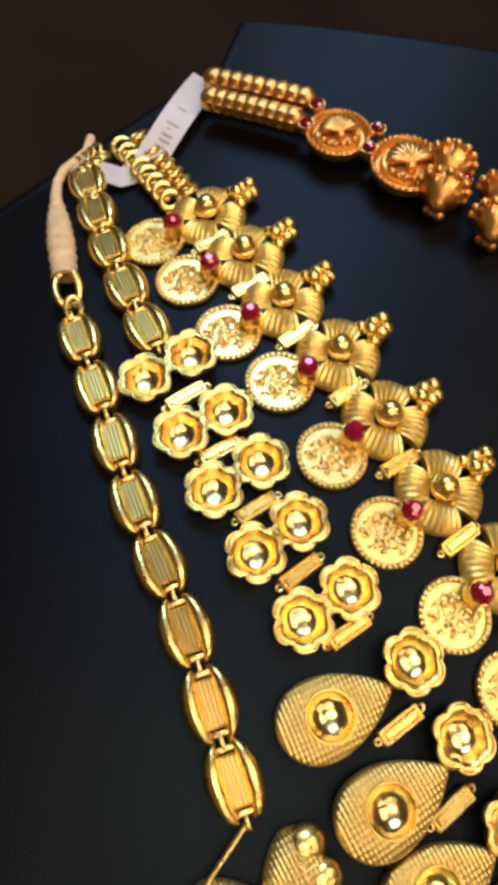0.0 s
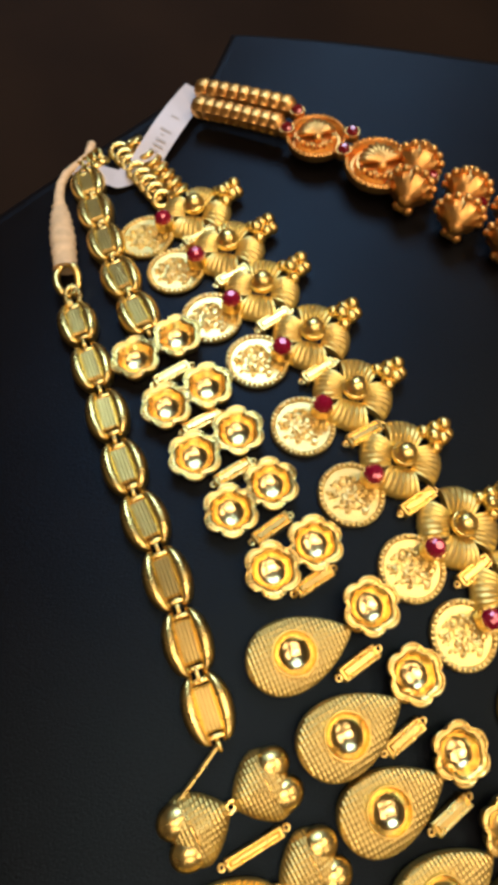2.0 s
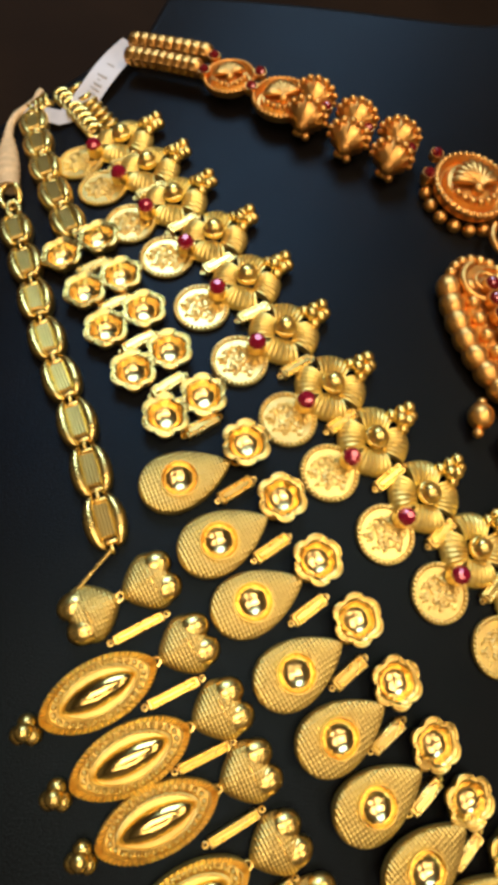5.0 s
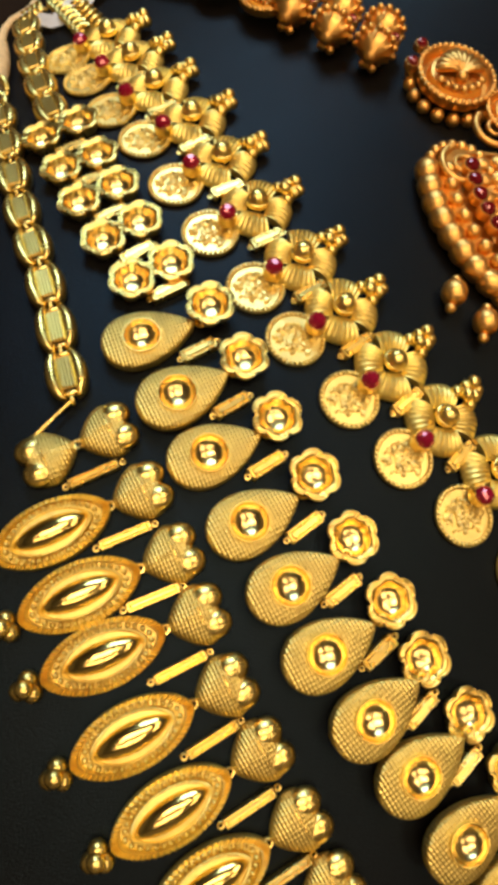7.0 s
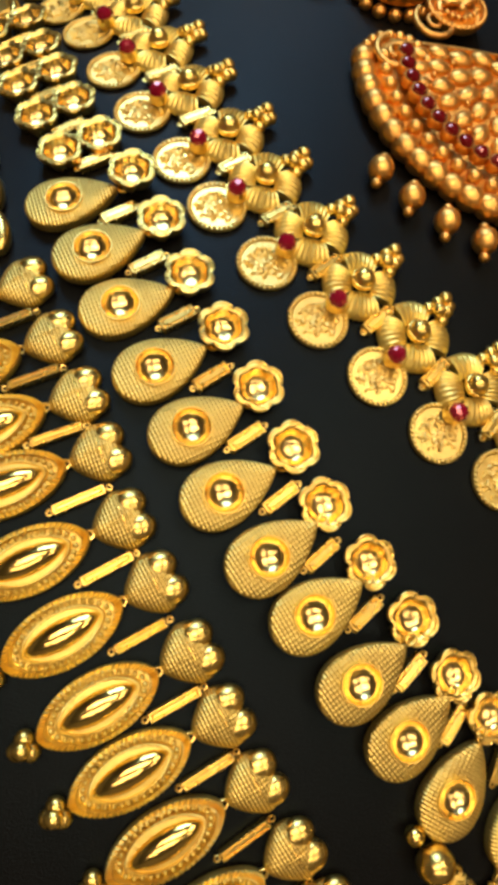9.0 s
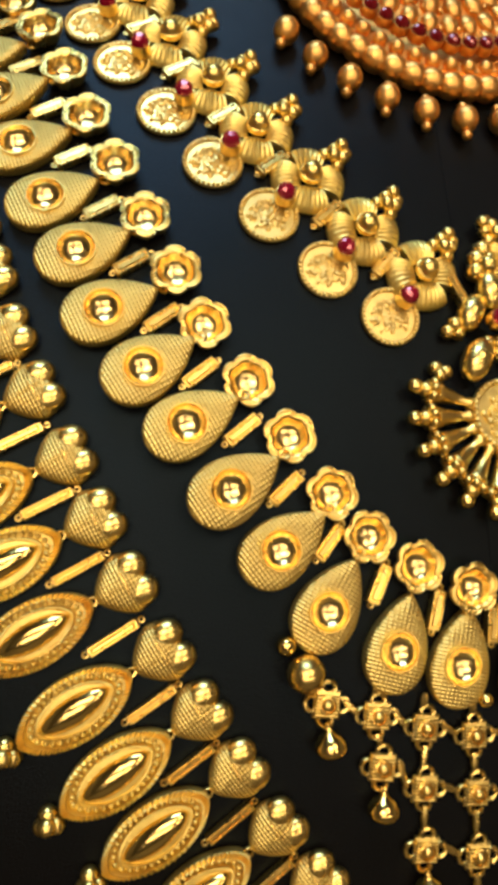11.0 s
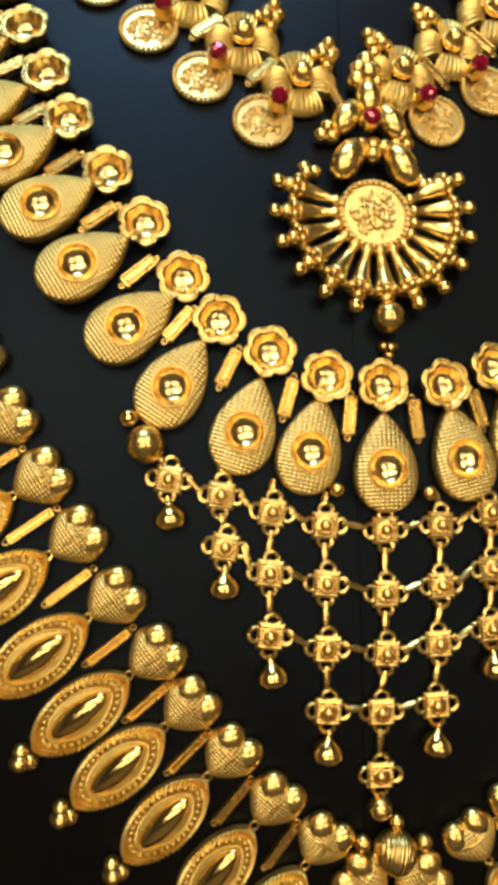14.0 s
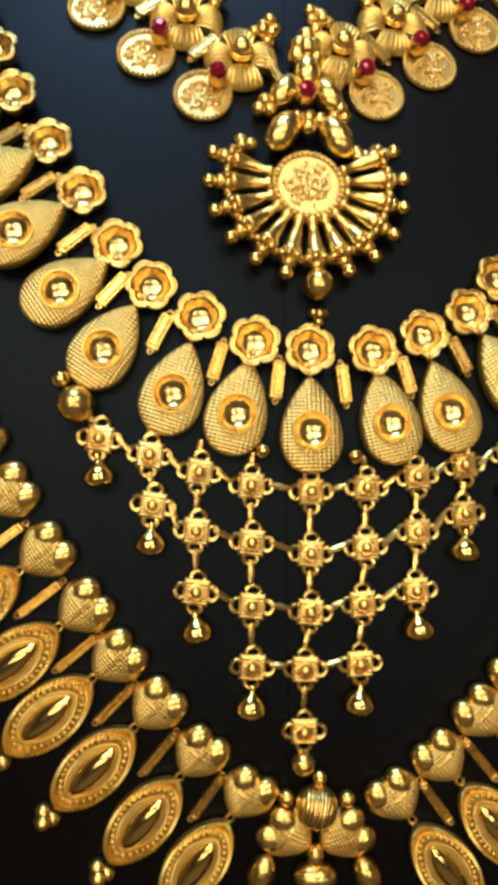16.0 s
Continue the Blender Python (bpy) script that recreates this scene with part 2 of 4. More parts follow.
def open_bezel(r, z, h):
    return Shape().lathe([(r * 1.08, z - 0.03), (r * 1.07, z + h * 0.6), (r * 1.04, z + h), (r * 1.0, z + h), (r * 0.98, z + h * 0.55), (r * 0.97, z - 0.06)], 28, None, False, False)


def hollow(r, z, depth):
    """A smooth sunken bowl."""
    return Shape().lathe([(r * math.sin(a), z - depth * math.cos(a)) for a in [math.pi / 2 * (1 - k / 8) for k in range(8)]] + [(r * 0.04, z - depth)], 24)


def stone(r, z, h, n=10):
    """A faceted stone: a girdle, two crowns of facets turned against one another, and a small table."""
    s = Shape()
    turn = Matrix.Rotation(math.pi / n, 4, "Z")
    s.lathe([(r, z), (r, z + h * 0.2), (r * 0.9, z + h * 0.55)], n, None, True, False)
    s.lathe([(r * 0.91, z + h * 0.52), (r * 0.66, z + h * 0.84), (r * 0.34, z + h)], n, turn, False, True)
    return s


def scalloped(k, petals, r, depth, turn=0.0):
    out = []
    for i in range(k):
        a = 2 * math.pi * i / k
        rr = r * (1 - depth + depth * abs(math.cos(petals * (a + turn) / 2)) ** 0.7)
        out.append((rr * math.cos(a), rr * math.sin(a)))
    return out


def flower_cup():
    """A six-lobed cup with a double rim and a smooth sunken bowl."""
    o = scalloped(48, 6, 0.61, 0.17)
    c = [(0.58 * math.cos(2 * math.pi * i / 48), 0.58 * math.sin(2 * math.pi * i / 48)) for i in range(48)]

    def mixed(f, sc, z):
        return [((a[0] * (1 - f) + b[0] * f) * sc, (a[1] * (1 - f) + b[1] * f) * sc, z) for a, b in zip(o, c)]

    s = Shape()
    s.rings([scaled(o, 0.72, 0.0), scaled(o, 0.86, 0.12), scaled(o, 0.98, 0.33), scaled(o, 1.0, 0.37), scaled(o, 0.97, 0.40), scaled(o, 0.92, 0.40),
             scaled(o, 0.885, 0.37), scaled(o, 0.84, 0.385), mixed(0.2, 0.76, 0.375), mixed(0.5, 0.69, 0.33)], True, False)
    inner = Shape().rings([mixed(0.45, 0.70, 0.34), mixed(0.7, 0.66, 0.27), mixed(0.9, 0.60, 0.17), mixed(1.0, 0.50, 0.095), mixed(1.0, 0.34, 0.05), mixed(1.0, 0.14, 0.03)])
    return s, inner


def bar_link(length=0.72, width=0.2, open_frame=False):
    """A small framed bar with a ring at each end."""
    s = Shape()
    if not open_frame:
        s.bar(0, 0, 0.06, length * 0.76, width * 0.66, 0.19, 0.04)
    for sy in (-1, 1):
        s.bar(0, sy * width * 0.42, 0.04, length * 0.84, width * 0.22, 0.2, 0.02)
    for sx in (-1, 1):
        s.bar(sx * length * 0.4, 0, 0.05, 0.07, width, 0.18, 0.02)
        ring = [(sx * length * 0.49 + 0.055 * math.cos(a), 0.055 * math.sin(a), 0.13) for a in [2 * math.pi * i / 10 for i in range(10)]]
        s.tube(ring, 0.024, 6, True)
    return s


def heart_outline(k=44):
    out = []
    for i in range(k):
        a = 2 * math.pi * i / k
        c = math.cos(a)
        x = 0.66 * c if c > 0 else 0.58 * c
        y = 0.64 * math.sin(a) * (1 - 0.42 * max(0.0, c) ** 1.3)
        notch = 0.13 * max(0.0, -c) ** 10
        out.append((x + notch, y))
    return out


def heart_body():
    """Tip along +x, both lobes along -x; a low swelling."""
    o = heart_outline()
    s = Shape()
    s.rings([scaled(o, 0.9, 0.0), scaled(o, 1.0, 0.09), scaled(o, 1.0, 0.16), scaled(o, 0.92, 0.27), scaled(o, 0.75, 0.36), scaled(o, 0.5, 0.42), scaled(o, 0.2, 0.45)], True)
    return s


def heart_lobe(side):
    s = Shape()
    s.ball(-0.24, 0.27 * side, 0.2, 0.335, 22, 1.1, 0.95, 0.74)
    return s


def heart_crease():
    s = Shape()
    s.tube([(-0.25, 0, 0.47), (0.0, 0, 0.475), (0.3, 0, 0.42), (0.6, 0, 0.26)], [0.012, 0.016, 0.014, 0.01], 6)
    s.tube([(0.0, -0.5, 0.24), (-0.02, -0.28, 0.42), (-0.03, 0, 0.48), (-0.02, 0.28, 0.42), (0.0, 0.5, 0.24)], 0.018, 6)
    return s


def lens_outline(k, length, width):
    out = []
    for i in range(k):
        a = 2 * math.pi * i / k
        c, sn = math.cos(a), math.sin(a)
        out.append((length / 2 * c, width / 2 * math.copysign(abs(sn) ** 1.22, sn)))
    return out


def marquise_plate():
    """A lens with a milled border, a beaded groove and an inner frame."""
    k = 120
    o = lens_outline(k, 2.48, 1.27)

    def milled(sc, z, d):
        return [(x, y, zz - (d if n % 2 else 0.0)) for n, (x, y, zz) in enumerate(scaled(o, sc, z))]

    s = Shape()
    s.rings([scaled(o, 0.92, 0.0), scaled(o, 0.99, 0.05), milled(1.0, 0.24, 0.04), milled(0.98, 0.29, 0.06), milled(0.93, 0.30, 0.07), milled(0.885, 0.30, 0.06), scaled(o, 0.86, 0.29),
             scaled(o, 0.835, 0.11), scaled(o, 0.70, 0.12), scaled(o, 0.68, 0.28), milled(0.66, 0.30, 0.02), milled(0.62, 0.30, 0.02), scaled(o, 0.60, 0.25), scaled(o, 0.5, 0.26)], True)
    return s


def marquise_beads():
    s = Shape()
    o = lens_outline(200, 2.48 * 0.765, 1.27 * 0.765)
    last = None
    for x, y in o + o[:1]:
        if last is None or math.hypot(x - last[0], y - last[1]) > 0.135:
            s.ball(x, y, 0.19, 0.06, 8)
            last = (x, y)
    return s


def marquise_dome():
    o = lens_outline(28, 1.5, 0.54)
    s = Shape()
    s.rings([scaled(o, 1.0, 0.2), scaled(o, 1.0, 0.29), scaled(o, 0.86, 0.36), scaled(o, 0.62, 0.42), scaled(o, 0.3, 0.455)])
    return s


TREFOIL = ((0.0, 0.13, 0.15), (0.0, -0.13, 0.15), (0.22, 0.0, 0.15), (0.08, 0.0, 0.32))


def oval_frame(length=1.2, width=0.86):
    """Two bowed side cheeks of an oval chain link, and the bridges across its ends."""
    s = Shape()
    for side in (-1, 1):
        loops = []
        for i in range(13):
            a = -1.45 + 2.9 * i / 12
            x, y, w = length / 2 * math.sin(a), side * (0.12 + (width / 2 - 0.25) * math.cos(a)), 0.03 + 0.135 * math.cos(a)
            h = 0.09 + 0.14 * math.cos(a)
            loops.append([(x, y + w * math.cos(b), 0.18 + h * math.sin(b)) for b in [2 * math.pi * k / 10 for k in range(10)]])
        s.rings(loops, True, True)
    for sx in (-1, 1):
        s.bar(sx * length * 0.40, 0, 0.12, 0.1, 0.34, 0.16, 0.03)
        ring = [(sx * length * 0.53 + 0.09 * math.cos(a), 0.0, 0.2 + 0.1 * math.sin(a)) for a in [2 * math.pi * i / 10 for i in range(10)]]
        s.tube(ring, 0.04, 6, True)
    return s


def oval_plate(length=1.2):
    return Shape().bar(0, 0, 0.08, length * 0.66, 0.36, 0.25, 0.04)


def coin_disc():
    r = 0.72
    s = Shape().lathe([(r * 0.95, 0), (r, 0.03), (r, 0.08), (r * 0.97, 0.11), (r * 0.86, 0.11), (r * 0.82, 0.075), (r * 0.4, 0.075)], 36, None, True)
    return s


def coin_beads(r=0.655, n=36, size=0.056):
    s = Shape()
    for i in range(n):
        a = 2 * math.pi * i / n
        s.ball(r * math.cos(a), r * math.sin(a), 0.105, size, 6)
    return s


def coin_relief():
    """A low worn relief of leaves and scrolls."""
    rnd = random.Random(4)
    s = Shape()
    for i in range(60):
        a, d = rnd.uniform(0, 6.28), 0.5 * rnd.random() ** 0.6
        x, y = d * math.cos(a), d * math.sin(a)
        s.ball(x, y, 0.085, rnd.uniform(0.03, 0.085), 7, 1.0, rnd.uniform(0.4, 1.0), 0.75)
    for i in range(16):
        a, d = rnd.uniform(0, 6.28), rnd.uniform(0.1, 0.4)
        w = rnd.uniform(-2, 2)
        s.tube([(d * math.cos(a) + 0.2 * t * math.cos(a + w + 2 * t), d * math.sin(a) + 0.2 * t * math.sin(a + w + 2 * t), 0.1) for t in (0, 0.35, 0.7, 1.0)], [0.015, 0.04, 0.032, 0.012], 5)
    return s


def petal(length=0.60):
    """A narrow swelling petal with ribs that run out from its root."""
    s = Shape()
    loops = []
    n = 15
    for f, z in ((0.2, 0.2), (0.34, 0.27), (0.52, 0.31), (0.72, 0.29), (0.88, 0.22), (0.97, 0.13), (1.0, 0.05)):
        row = []
        for i in range(n):
            u = -1 + 2 * i / (n - 1)
            row.append((length * f * (1 - 0.16 * u * u), u * (0.15 + 0.19 * f), z * 0.85 * (1 - 0.28 * u * u) - (0.024 if i % 2 else 0.0)))
        loops.append(row)
    pts = [p for r in loops for p in r]
    faces = [(k * n + i, (k + 1) * n + i, (k + 1) * n + i + 1, k * n + i + 1) for k in range(len(loops) - 1) for i in range(n - 1)]
    base = [(x * 0.9, y * 0.9, 0.0) for x, y, _ in pts]
    m = len(pts)
    rim = [k * n for k in range(len(loops))] + [(len(loops) - 1) * n + i for i in range(1, n)] + [k * n + n - 1 for k in range(len(loops) - 2, -1, -1)]
    faces += [(rim[i], rim[i] + m, rim[i + 1] + m, rim[i + 1]) for i in range(len(rim) - 1)]
    return s.add(pts + base, faces)


def centre_dome(r=0.165):
    return Shape().lathe([(r * 1.2, 0.2), (r * 1.2, 0.30), (r * 1.05, 0.31), (r, 0.36), (r * 0.75, 0.43), (r * 0.3, 0.46)], 16)


GRAPE = ((0, 0.2, 0.15), (0, -0.2, 0.15), (0.04, 0, 0.32), (0.24, 0.14, 0.2), (0.24, -0.14, 0.2), (0.42, 0.09, 0.28), (0.4, -0.1, 0.16))


ME = {
    "teardrop_plate": teardrop_plate().mesh("teardrop_plate", HATCH, 60),
    "bezel": open_bezel(0.39, 0.325, 0.06).mesh("bezel", FINE, 50),
    "ring": Shape().tube([(0.3 + 0.11 * math.cos(2 * math.pi * i / 10), 0.09 * math.sin(2 * math.pi * i / 10), 0.1) for i in range(10)], 0.04, 6, True).mesh("ring", GOLD, 60),
    "bowl": hollow(0.385, 0.37, 0.29).mesh("bowl", FOIL, 60),
    "cup": flower_cup()[0].mesh("cup", GOLD, 60),
    "cup_bowl": flower_cup()[1].mesh("cup_bowl", FOIL, 60),
    "bar": bar_link(0.96, 0.27).mesh("bar", GOLD, 40),
    "long_bar": bar_link(1.26, 0.18).mesh("long_bar", GOLD, 40),
    "heart": heart_body().mesh("heart", HATCH, 60),
    "lobe_a": heart_lobe(1).mesh("lobe", GOLD, 60),
    "lobe_b": heart_lobe(-1).mesh("lobe", GOLD, 60),
    "crease": heart_crease().mesh("crease", GOLD, 60),
    "marquise": marquise_plate().mesh("marquise", MILLED, 14),
    "marquise_beads": marquise_beads().mesh("marquise_beads", MILLED, 60),
    "marquise_dome": marquise_dome().mesh("marquise_dome", POLISHED, 60),
    "oval_frame": oval_frame().mesh("oval_frame", GOLD, 60),
    "oval_plate": oval_plate().mesh("oval_plate", RIBBED, 40),
    "coin": coin_disc().mesh("coin", SATIN, 50),
    "coin_beads": coin_beads().mesh("coin_beads", SATIN, 60),
    "coin_relief": coin_relief().mesh("coin_relief", SATIN, 60),
    "petal": petal().mesh("petal", MILLED, 25),
    "dome": centre_dome().mesh("dome", GOLD, 60),
    "small_ball": Shape().ball(0, 0, 0, 0.115, 14).mesh("small_ball", GOLD, 60),
    "ruby": stone(0.185, 0.34, 0.2, 9).mesh("ruby", RUBY, 0),
    "ruby_bezel": bezel(0.165, 0.16, 0.22).mesh("ruby_bezel", GOLD, 50),
}


def local(x, y, z=0.0, turn=0.0, size=1.0):
    return Matrix.Translation((x * U, y * U, z * U)) @ Matrix.Rotation(radians(turn), 4, "Z") @ Matrix.Scale(size, 4)


def add_balls(parent, name, spots, r, m, mat_key="small_ball"):
    """A cluster: its first ball, with the others under it."""
    x, y, z = spots[0]
    first = put(name, ME[mat_key], parent, m @ local(x, y, z, 0, r / 0.115))
    for px, py, pz in spots[1:]:
        k = 0.115 / r
        put("ball", ME[mat_key], first, local((px - x) * k, (py - y) * k, (pz - z) * k))
    return first


# ---- the necklace of teardrops and flower cups ----
TEARS = [(-11.67, 14.47, 0.04), (-11.04, 13.01, 0.15), (-10.51, 11.71, 0.00), (-9.86, 10.23, 0.03), (-9.20, 8.91, 0.08), (-8.65, 7.57, 0.11), (-7.89, 6.30, 0.23), (-7.09, 5.18, 0.19), (-6.30, 3.89, 0.27), (-5.35, 2.73, 0.07), (-4.43, 1.55, 0.04), (-3.00, 0.73, 0.00), (-1.67, 0.39, 0.05)]
CUPS = [(-10.15, 15.08, 0.20), (-9.56, 13.80, 0.10), (-9.03, 12.39, 0.08), (-8.41, 11.08, 0.09), (-7.79, 9.74, 0.06), (-7.19, 8.44, 0.09), (-6.65, 7.27, 0.09), (-5.80, 6.10, 0.00), (-5.01, 4.96, 0.00), (-4.21, 3.81, 0.00), (-3.48, 2.95, 0.00), (-2.45, 2.35, 0.00), (-1.30, 1.89, 0.06)]
PAIRS = [((-13.77, 20.95), (-12.83, 21.36)), ((-13.28, 19.68), (-12.39, 20.02)), ((-12.88, 18.48), (-11.95, 18.90)), ((-12.37, 17.24), (-11.50, 17.69)), ((-11.79, 16.01), (-10.89, 16.41))]
teardrop_necklace = thing("teardrop_necklace", "yellow gold necklace of hatched teardrops and hollow flower cups", "necklace")


def add_teardrop(parent, x, y, dx, dy, lift=0.0):
    t = put("teardrop", ME["teardrop_plate"], parent, on_face(x, y, dx, dy, lift, 1.03))
    put("bezel", ME["bezel"], t)
    put("bowl", ME["bowl"], t, None, "mirror-polished sunken bowl")
    put("ring", ME["ring"], t, local(1.0, 0, 0.06))


def add_cup(parent, x, y, dx, dy, lift=0.0):
    c = put("flower_cup", ME["cup"], parent, on_face(x, y, dx, dy, lift, 0.94))
    put("bowl", ME["cup_bowl"], c, None, "mirror-polished sunken bowl")


def add_bar(parent, a, b, name="bar"):
    """A bar link centred between two places, its length along them."""
    return put("bar_link", ME[name], parent, on_face((a[0] + b[0]) / 2, (a[1] + b[1]) / 2, b[0] - a[0], b[1] - a[1]))


AX = -0.04
tears = TEARS + [(-0.13, 0.11, 0.17)] + [(2 * AX - x, y, z) for x, y, z in TEARS[::-1]]
cups = CUPS + [(-0.16, 1.77, 0.15)] + [(2 * AX - x, y, z) for x, y, z in CUPS[::-1]]
for (x, y, z), (cx, cy, cz) in zip(tears, cups):
    w = Vector((cx - x, cy - y))
    w.rotate(Matrix.Rotation(radians(-8 if x < -5 else 8 if x > 5 else 0), 2))
    add_teardrop(teardrop_necklace, x, y, w.x, w.y, z)
    add_cup(teardrop_necklace, cx, cy, cx - x, cy - y, cz)
for i in range(len(tears) - 1):
    mx, my = (tears[i][0] + tears[i + 1][0]) / 2, (tears[i][1] + tears[i + 1][1]) / 2
    nx, ny = (cups[i][0] + cups[i + 1][0]) / 2, (cups[i][1] + cups[i + 1][1]) / 2
    px, py = nx + (mx - nx) * 0.42, ny + (my - ny) * 0.42
    d = Vector((mx - nx, my - ny)).normalized() * 0.3
    add_bar(teardrop_necklace, (px - d.x, py - d.y), (px + d.x, py + d.y))
for side in (1, -1):
    def flip(p):
        return p if side > 0 else (2 * AX - p[0], p[1])
    for i, (a, b) in enumerate(PAIRS):
        a, b = flip(a), flip(b)
        add_cup(teardrop_necklace, *a, b[0] - a[0], b[1] - a[1])
        add_cup(teardrop_necklace, *b, b[0] - a[0], b[1] - a[1])
        nxt = PAIRS[i + 1] if i < 4 else ((-11.0, 15.0), (-10.4, 15.5))
        c, d = flip(nxt[0]), flip(nxt[1])
        mid = ((a[0] + b[0] + c[0] + d[0]) / 4, (a[1] + b[1] + c[1] + d[1]) / 4)
        w = Vector((b[0] - a[0], b[1] - a[1])).normalized() * 0.3
        add_bar(teardrop_necklace, (mid[0] - w.x, mid[1] - w.y), (mid[0] + w.x, mid[1] + w.y))


def add_oval(parent, a, b, size=1.0):
    o = put("oval_link", ME["oval_frame"], parent, on_face((a[0] + b[0]) / 2, (a[1] + b[1]) / 2, b[0] - a[0], b[1] - a[1], 0, size))
    put("plate", ME["oval_plate"], o, None, "finely ribbed plate")


for side in (1, -1):
    run = [(-14.40, 27.25), (-14.31, 26.20), (-14.19, 25.11), (-14.00, 23.91), (-13.74, 22.75), (-13.44, 21.62)]
    if side < 0:
        run = [(2 * AX - x, y) for x, y in run]
    for a, b in zip(run, run[1:]):
        add_oval(teardrop_necklace, a, b, 1.02)

# ---- the necklace of hearts and marquise drops ----
HEARTS = [(-12.49, 12.43), (-11.89, 11.08), (-11.38, 9.76), (-10.98, 8.55), (-10.58, 7.19), (-10.03, 5.96), (-9.42, 4.64), (-8.89, 3.43), (-8.34, 2.21), (-7.68, 0.93), (-7.01, -0.21), (-6.33, -1.31), (-5.60, -2.45), (-4.82, -3.51), (-4.17, -4.47), (-3.37, -5.38), (-2.49, -6.30), (-1.49, -7.09)]
heart_necklace = thing("heart_necklace", "long yellow gold necklace of ribbed hearts and marquise drops", "necklace")


def add_heart(parent, x, y, dx, dy):
    h = put("heart", ME["heart"], parent, on_face(x, y, dx, dy, 0, 0.95))
    put("lobe", ME["lobe_a"], h, None, "smooth polished gold lobe")
    put("lobe", ME["lobe_b"], h, None, "smooth polished gold lobe")
    put("crease", ME["crease"], h)
    put("ring", ME["ring"], h, local(0.45, 0, 0.06))


def add_marquise(parent, x, y, dx, dy):
    m = put("marquise", ME["marquise"], parent, on_face(x, y, dx, dy))
    put("bead_border", ME["marquise_beads"], m)
    put("dome", ME["marquise_dome"], m, None, "smooth polished gold dome")
    add_balls(parent, "trefoil", TREFOIL, 0.19, on_face(x + 1.43 * dx, y + 1.43 * dy, dx, dy))


HX = 0.06
for side in (1, -1):
    nodes = HEARTS if side > 0 else [(2 * HX - x, y) for x, y in HEARTS]
    outs = []
    for i, (x, y) in enumerate(nodes):
        a, b = nodes[max(0, i - 1)], nodes[min(len(nodes) - 1, i + 1)]
        t = Vector((b[0] - a[0], b[1] - a[1])).normalized()
        o = Vector((t.y, -t.x)) * side
        # the drops hang a little backwards, towards the chain's start
        o = (o - t * max(0.0, 0.07 - 0.018 * i)).normalized()
        outs.append((t, o))
        add_heart(heart_necklace, x + 0.03 * o.x, y + 0.03 * o.y, o.x, o.y)
        if i:
            add_marquise(heart_necklace, x + o.x * 1.95, y + o.y * 1.95, o.x, o.y)
        else:
            add_heart(heart_necklace, x + o.x * 1.38, y + o.y * 1.38, -o.x, -o.y)
    for i in range(len(nodes) - 1):
        mx, my = (nodes[i][0] + nodes[i + 1][0]) / 2, (nodes[i][1] + nodes[i + 1][1]) / 2
        o = outs[i + 1][1]
        cx, cy = mx + o.x * 0.7, my + o.y * 0.7
        add_bar(heart_necklace, (cx - o.x * 0.4, cy - o.y * 0.4), (cx + o.x * 0.4, cy + o.y * 0.4), "long_bar")
    run = [(-15.05, 22.80), (-14.84, 21.58), (-14.60, 20.33), (-14.41, 19.08), (-14.16, 17.89), (-13.85, 16.74), (-13.61, 15.54), (-13.42, 14.36), (-13.22, 13.22)]
    if side < 0:
        run = [(2 * HX - x, y) for x, y in run]
    for a, b in zip(run, run[1:]):
        add_oval(heart_necklace, a, b)
    h0, o0 = nodes[0], outs[0][1]
    a, b = run[-1], (h0[0] + o0.x * 1.5 - outs[0][0].x * 0.5, h0[1] + o0.y * 1.5 - outs[0][0].y * 0.5)
    put("strut", Shape().tube([(a[0], a[1], height(*a) + 0.2), (b[0], b[1], height(*b) + 0.25)], 0.045, 8).mesh("strut", GOLD), heart_necklace)

# ---- the coin necklace ----
RUBIES = [(-12.65, 24.70), (-12.09, 23.42), (-11.53, 22.04), (-10.70, 20.67), (-10.15, 19.21), (-9.47, 17.59), (-8.61, 16.00), (-7.84, 14.55), (-6.87, 13.09), (-5.88, 11.70), (-4.73, 10.42), (-3.50, 9.14), (-2.16, 8.10)]
coin_necklace = thing("coin_necklace", "yellow gold coin necklace with ribbed flowers and red stones", "necklace")


def add_coin_link(parent, x, y, tx, ty, ox, oy, slip=0.0):
    """x, y: the red stone; (tx, ty): along the chain; (ox, oy): outwards, to the coin."""
    c = put("coin", ME["coin"], parent, on_face(x + 0.5 * ox + slip * tx, y + 0.5 * oy + slip * ty, ox, oy, 0.02, 0.97))
    put("bead_border", ME["coin_beads"], c)
    tagged(put("relief", ME["coin_relief"], c), kind="stuff")
    r = put("red_stone", ME["ruby"], parent, on_face(x, y, ox, oy, 0, 1.22), "round red stone in a gold setting")
    put("bezel", ME["ruby_bezel"], r)
    fx, fy = x - 0.84 * ox, y - 0.84 * oy
    f = put("flower", ME["dome"], parent, on_face(fx, fy, ox, oy, 0.08, 1.34))
    for a in (45, 135, 225, 315):
        put("petal", ME["petal"], f, local(0.05 * math.cos(radians(a)), 0.05 * math.sin(radians(a)), -0.02, a))
    add_balls(parent, "knot", GRAPE, 0.165, on_face(fx - 0.74 * ox, fy - 0.74 * oy, -ox, -oy, 0.1))


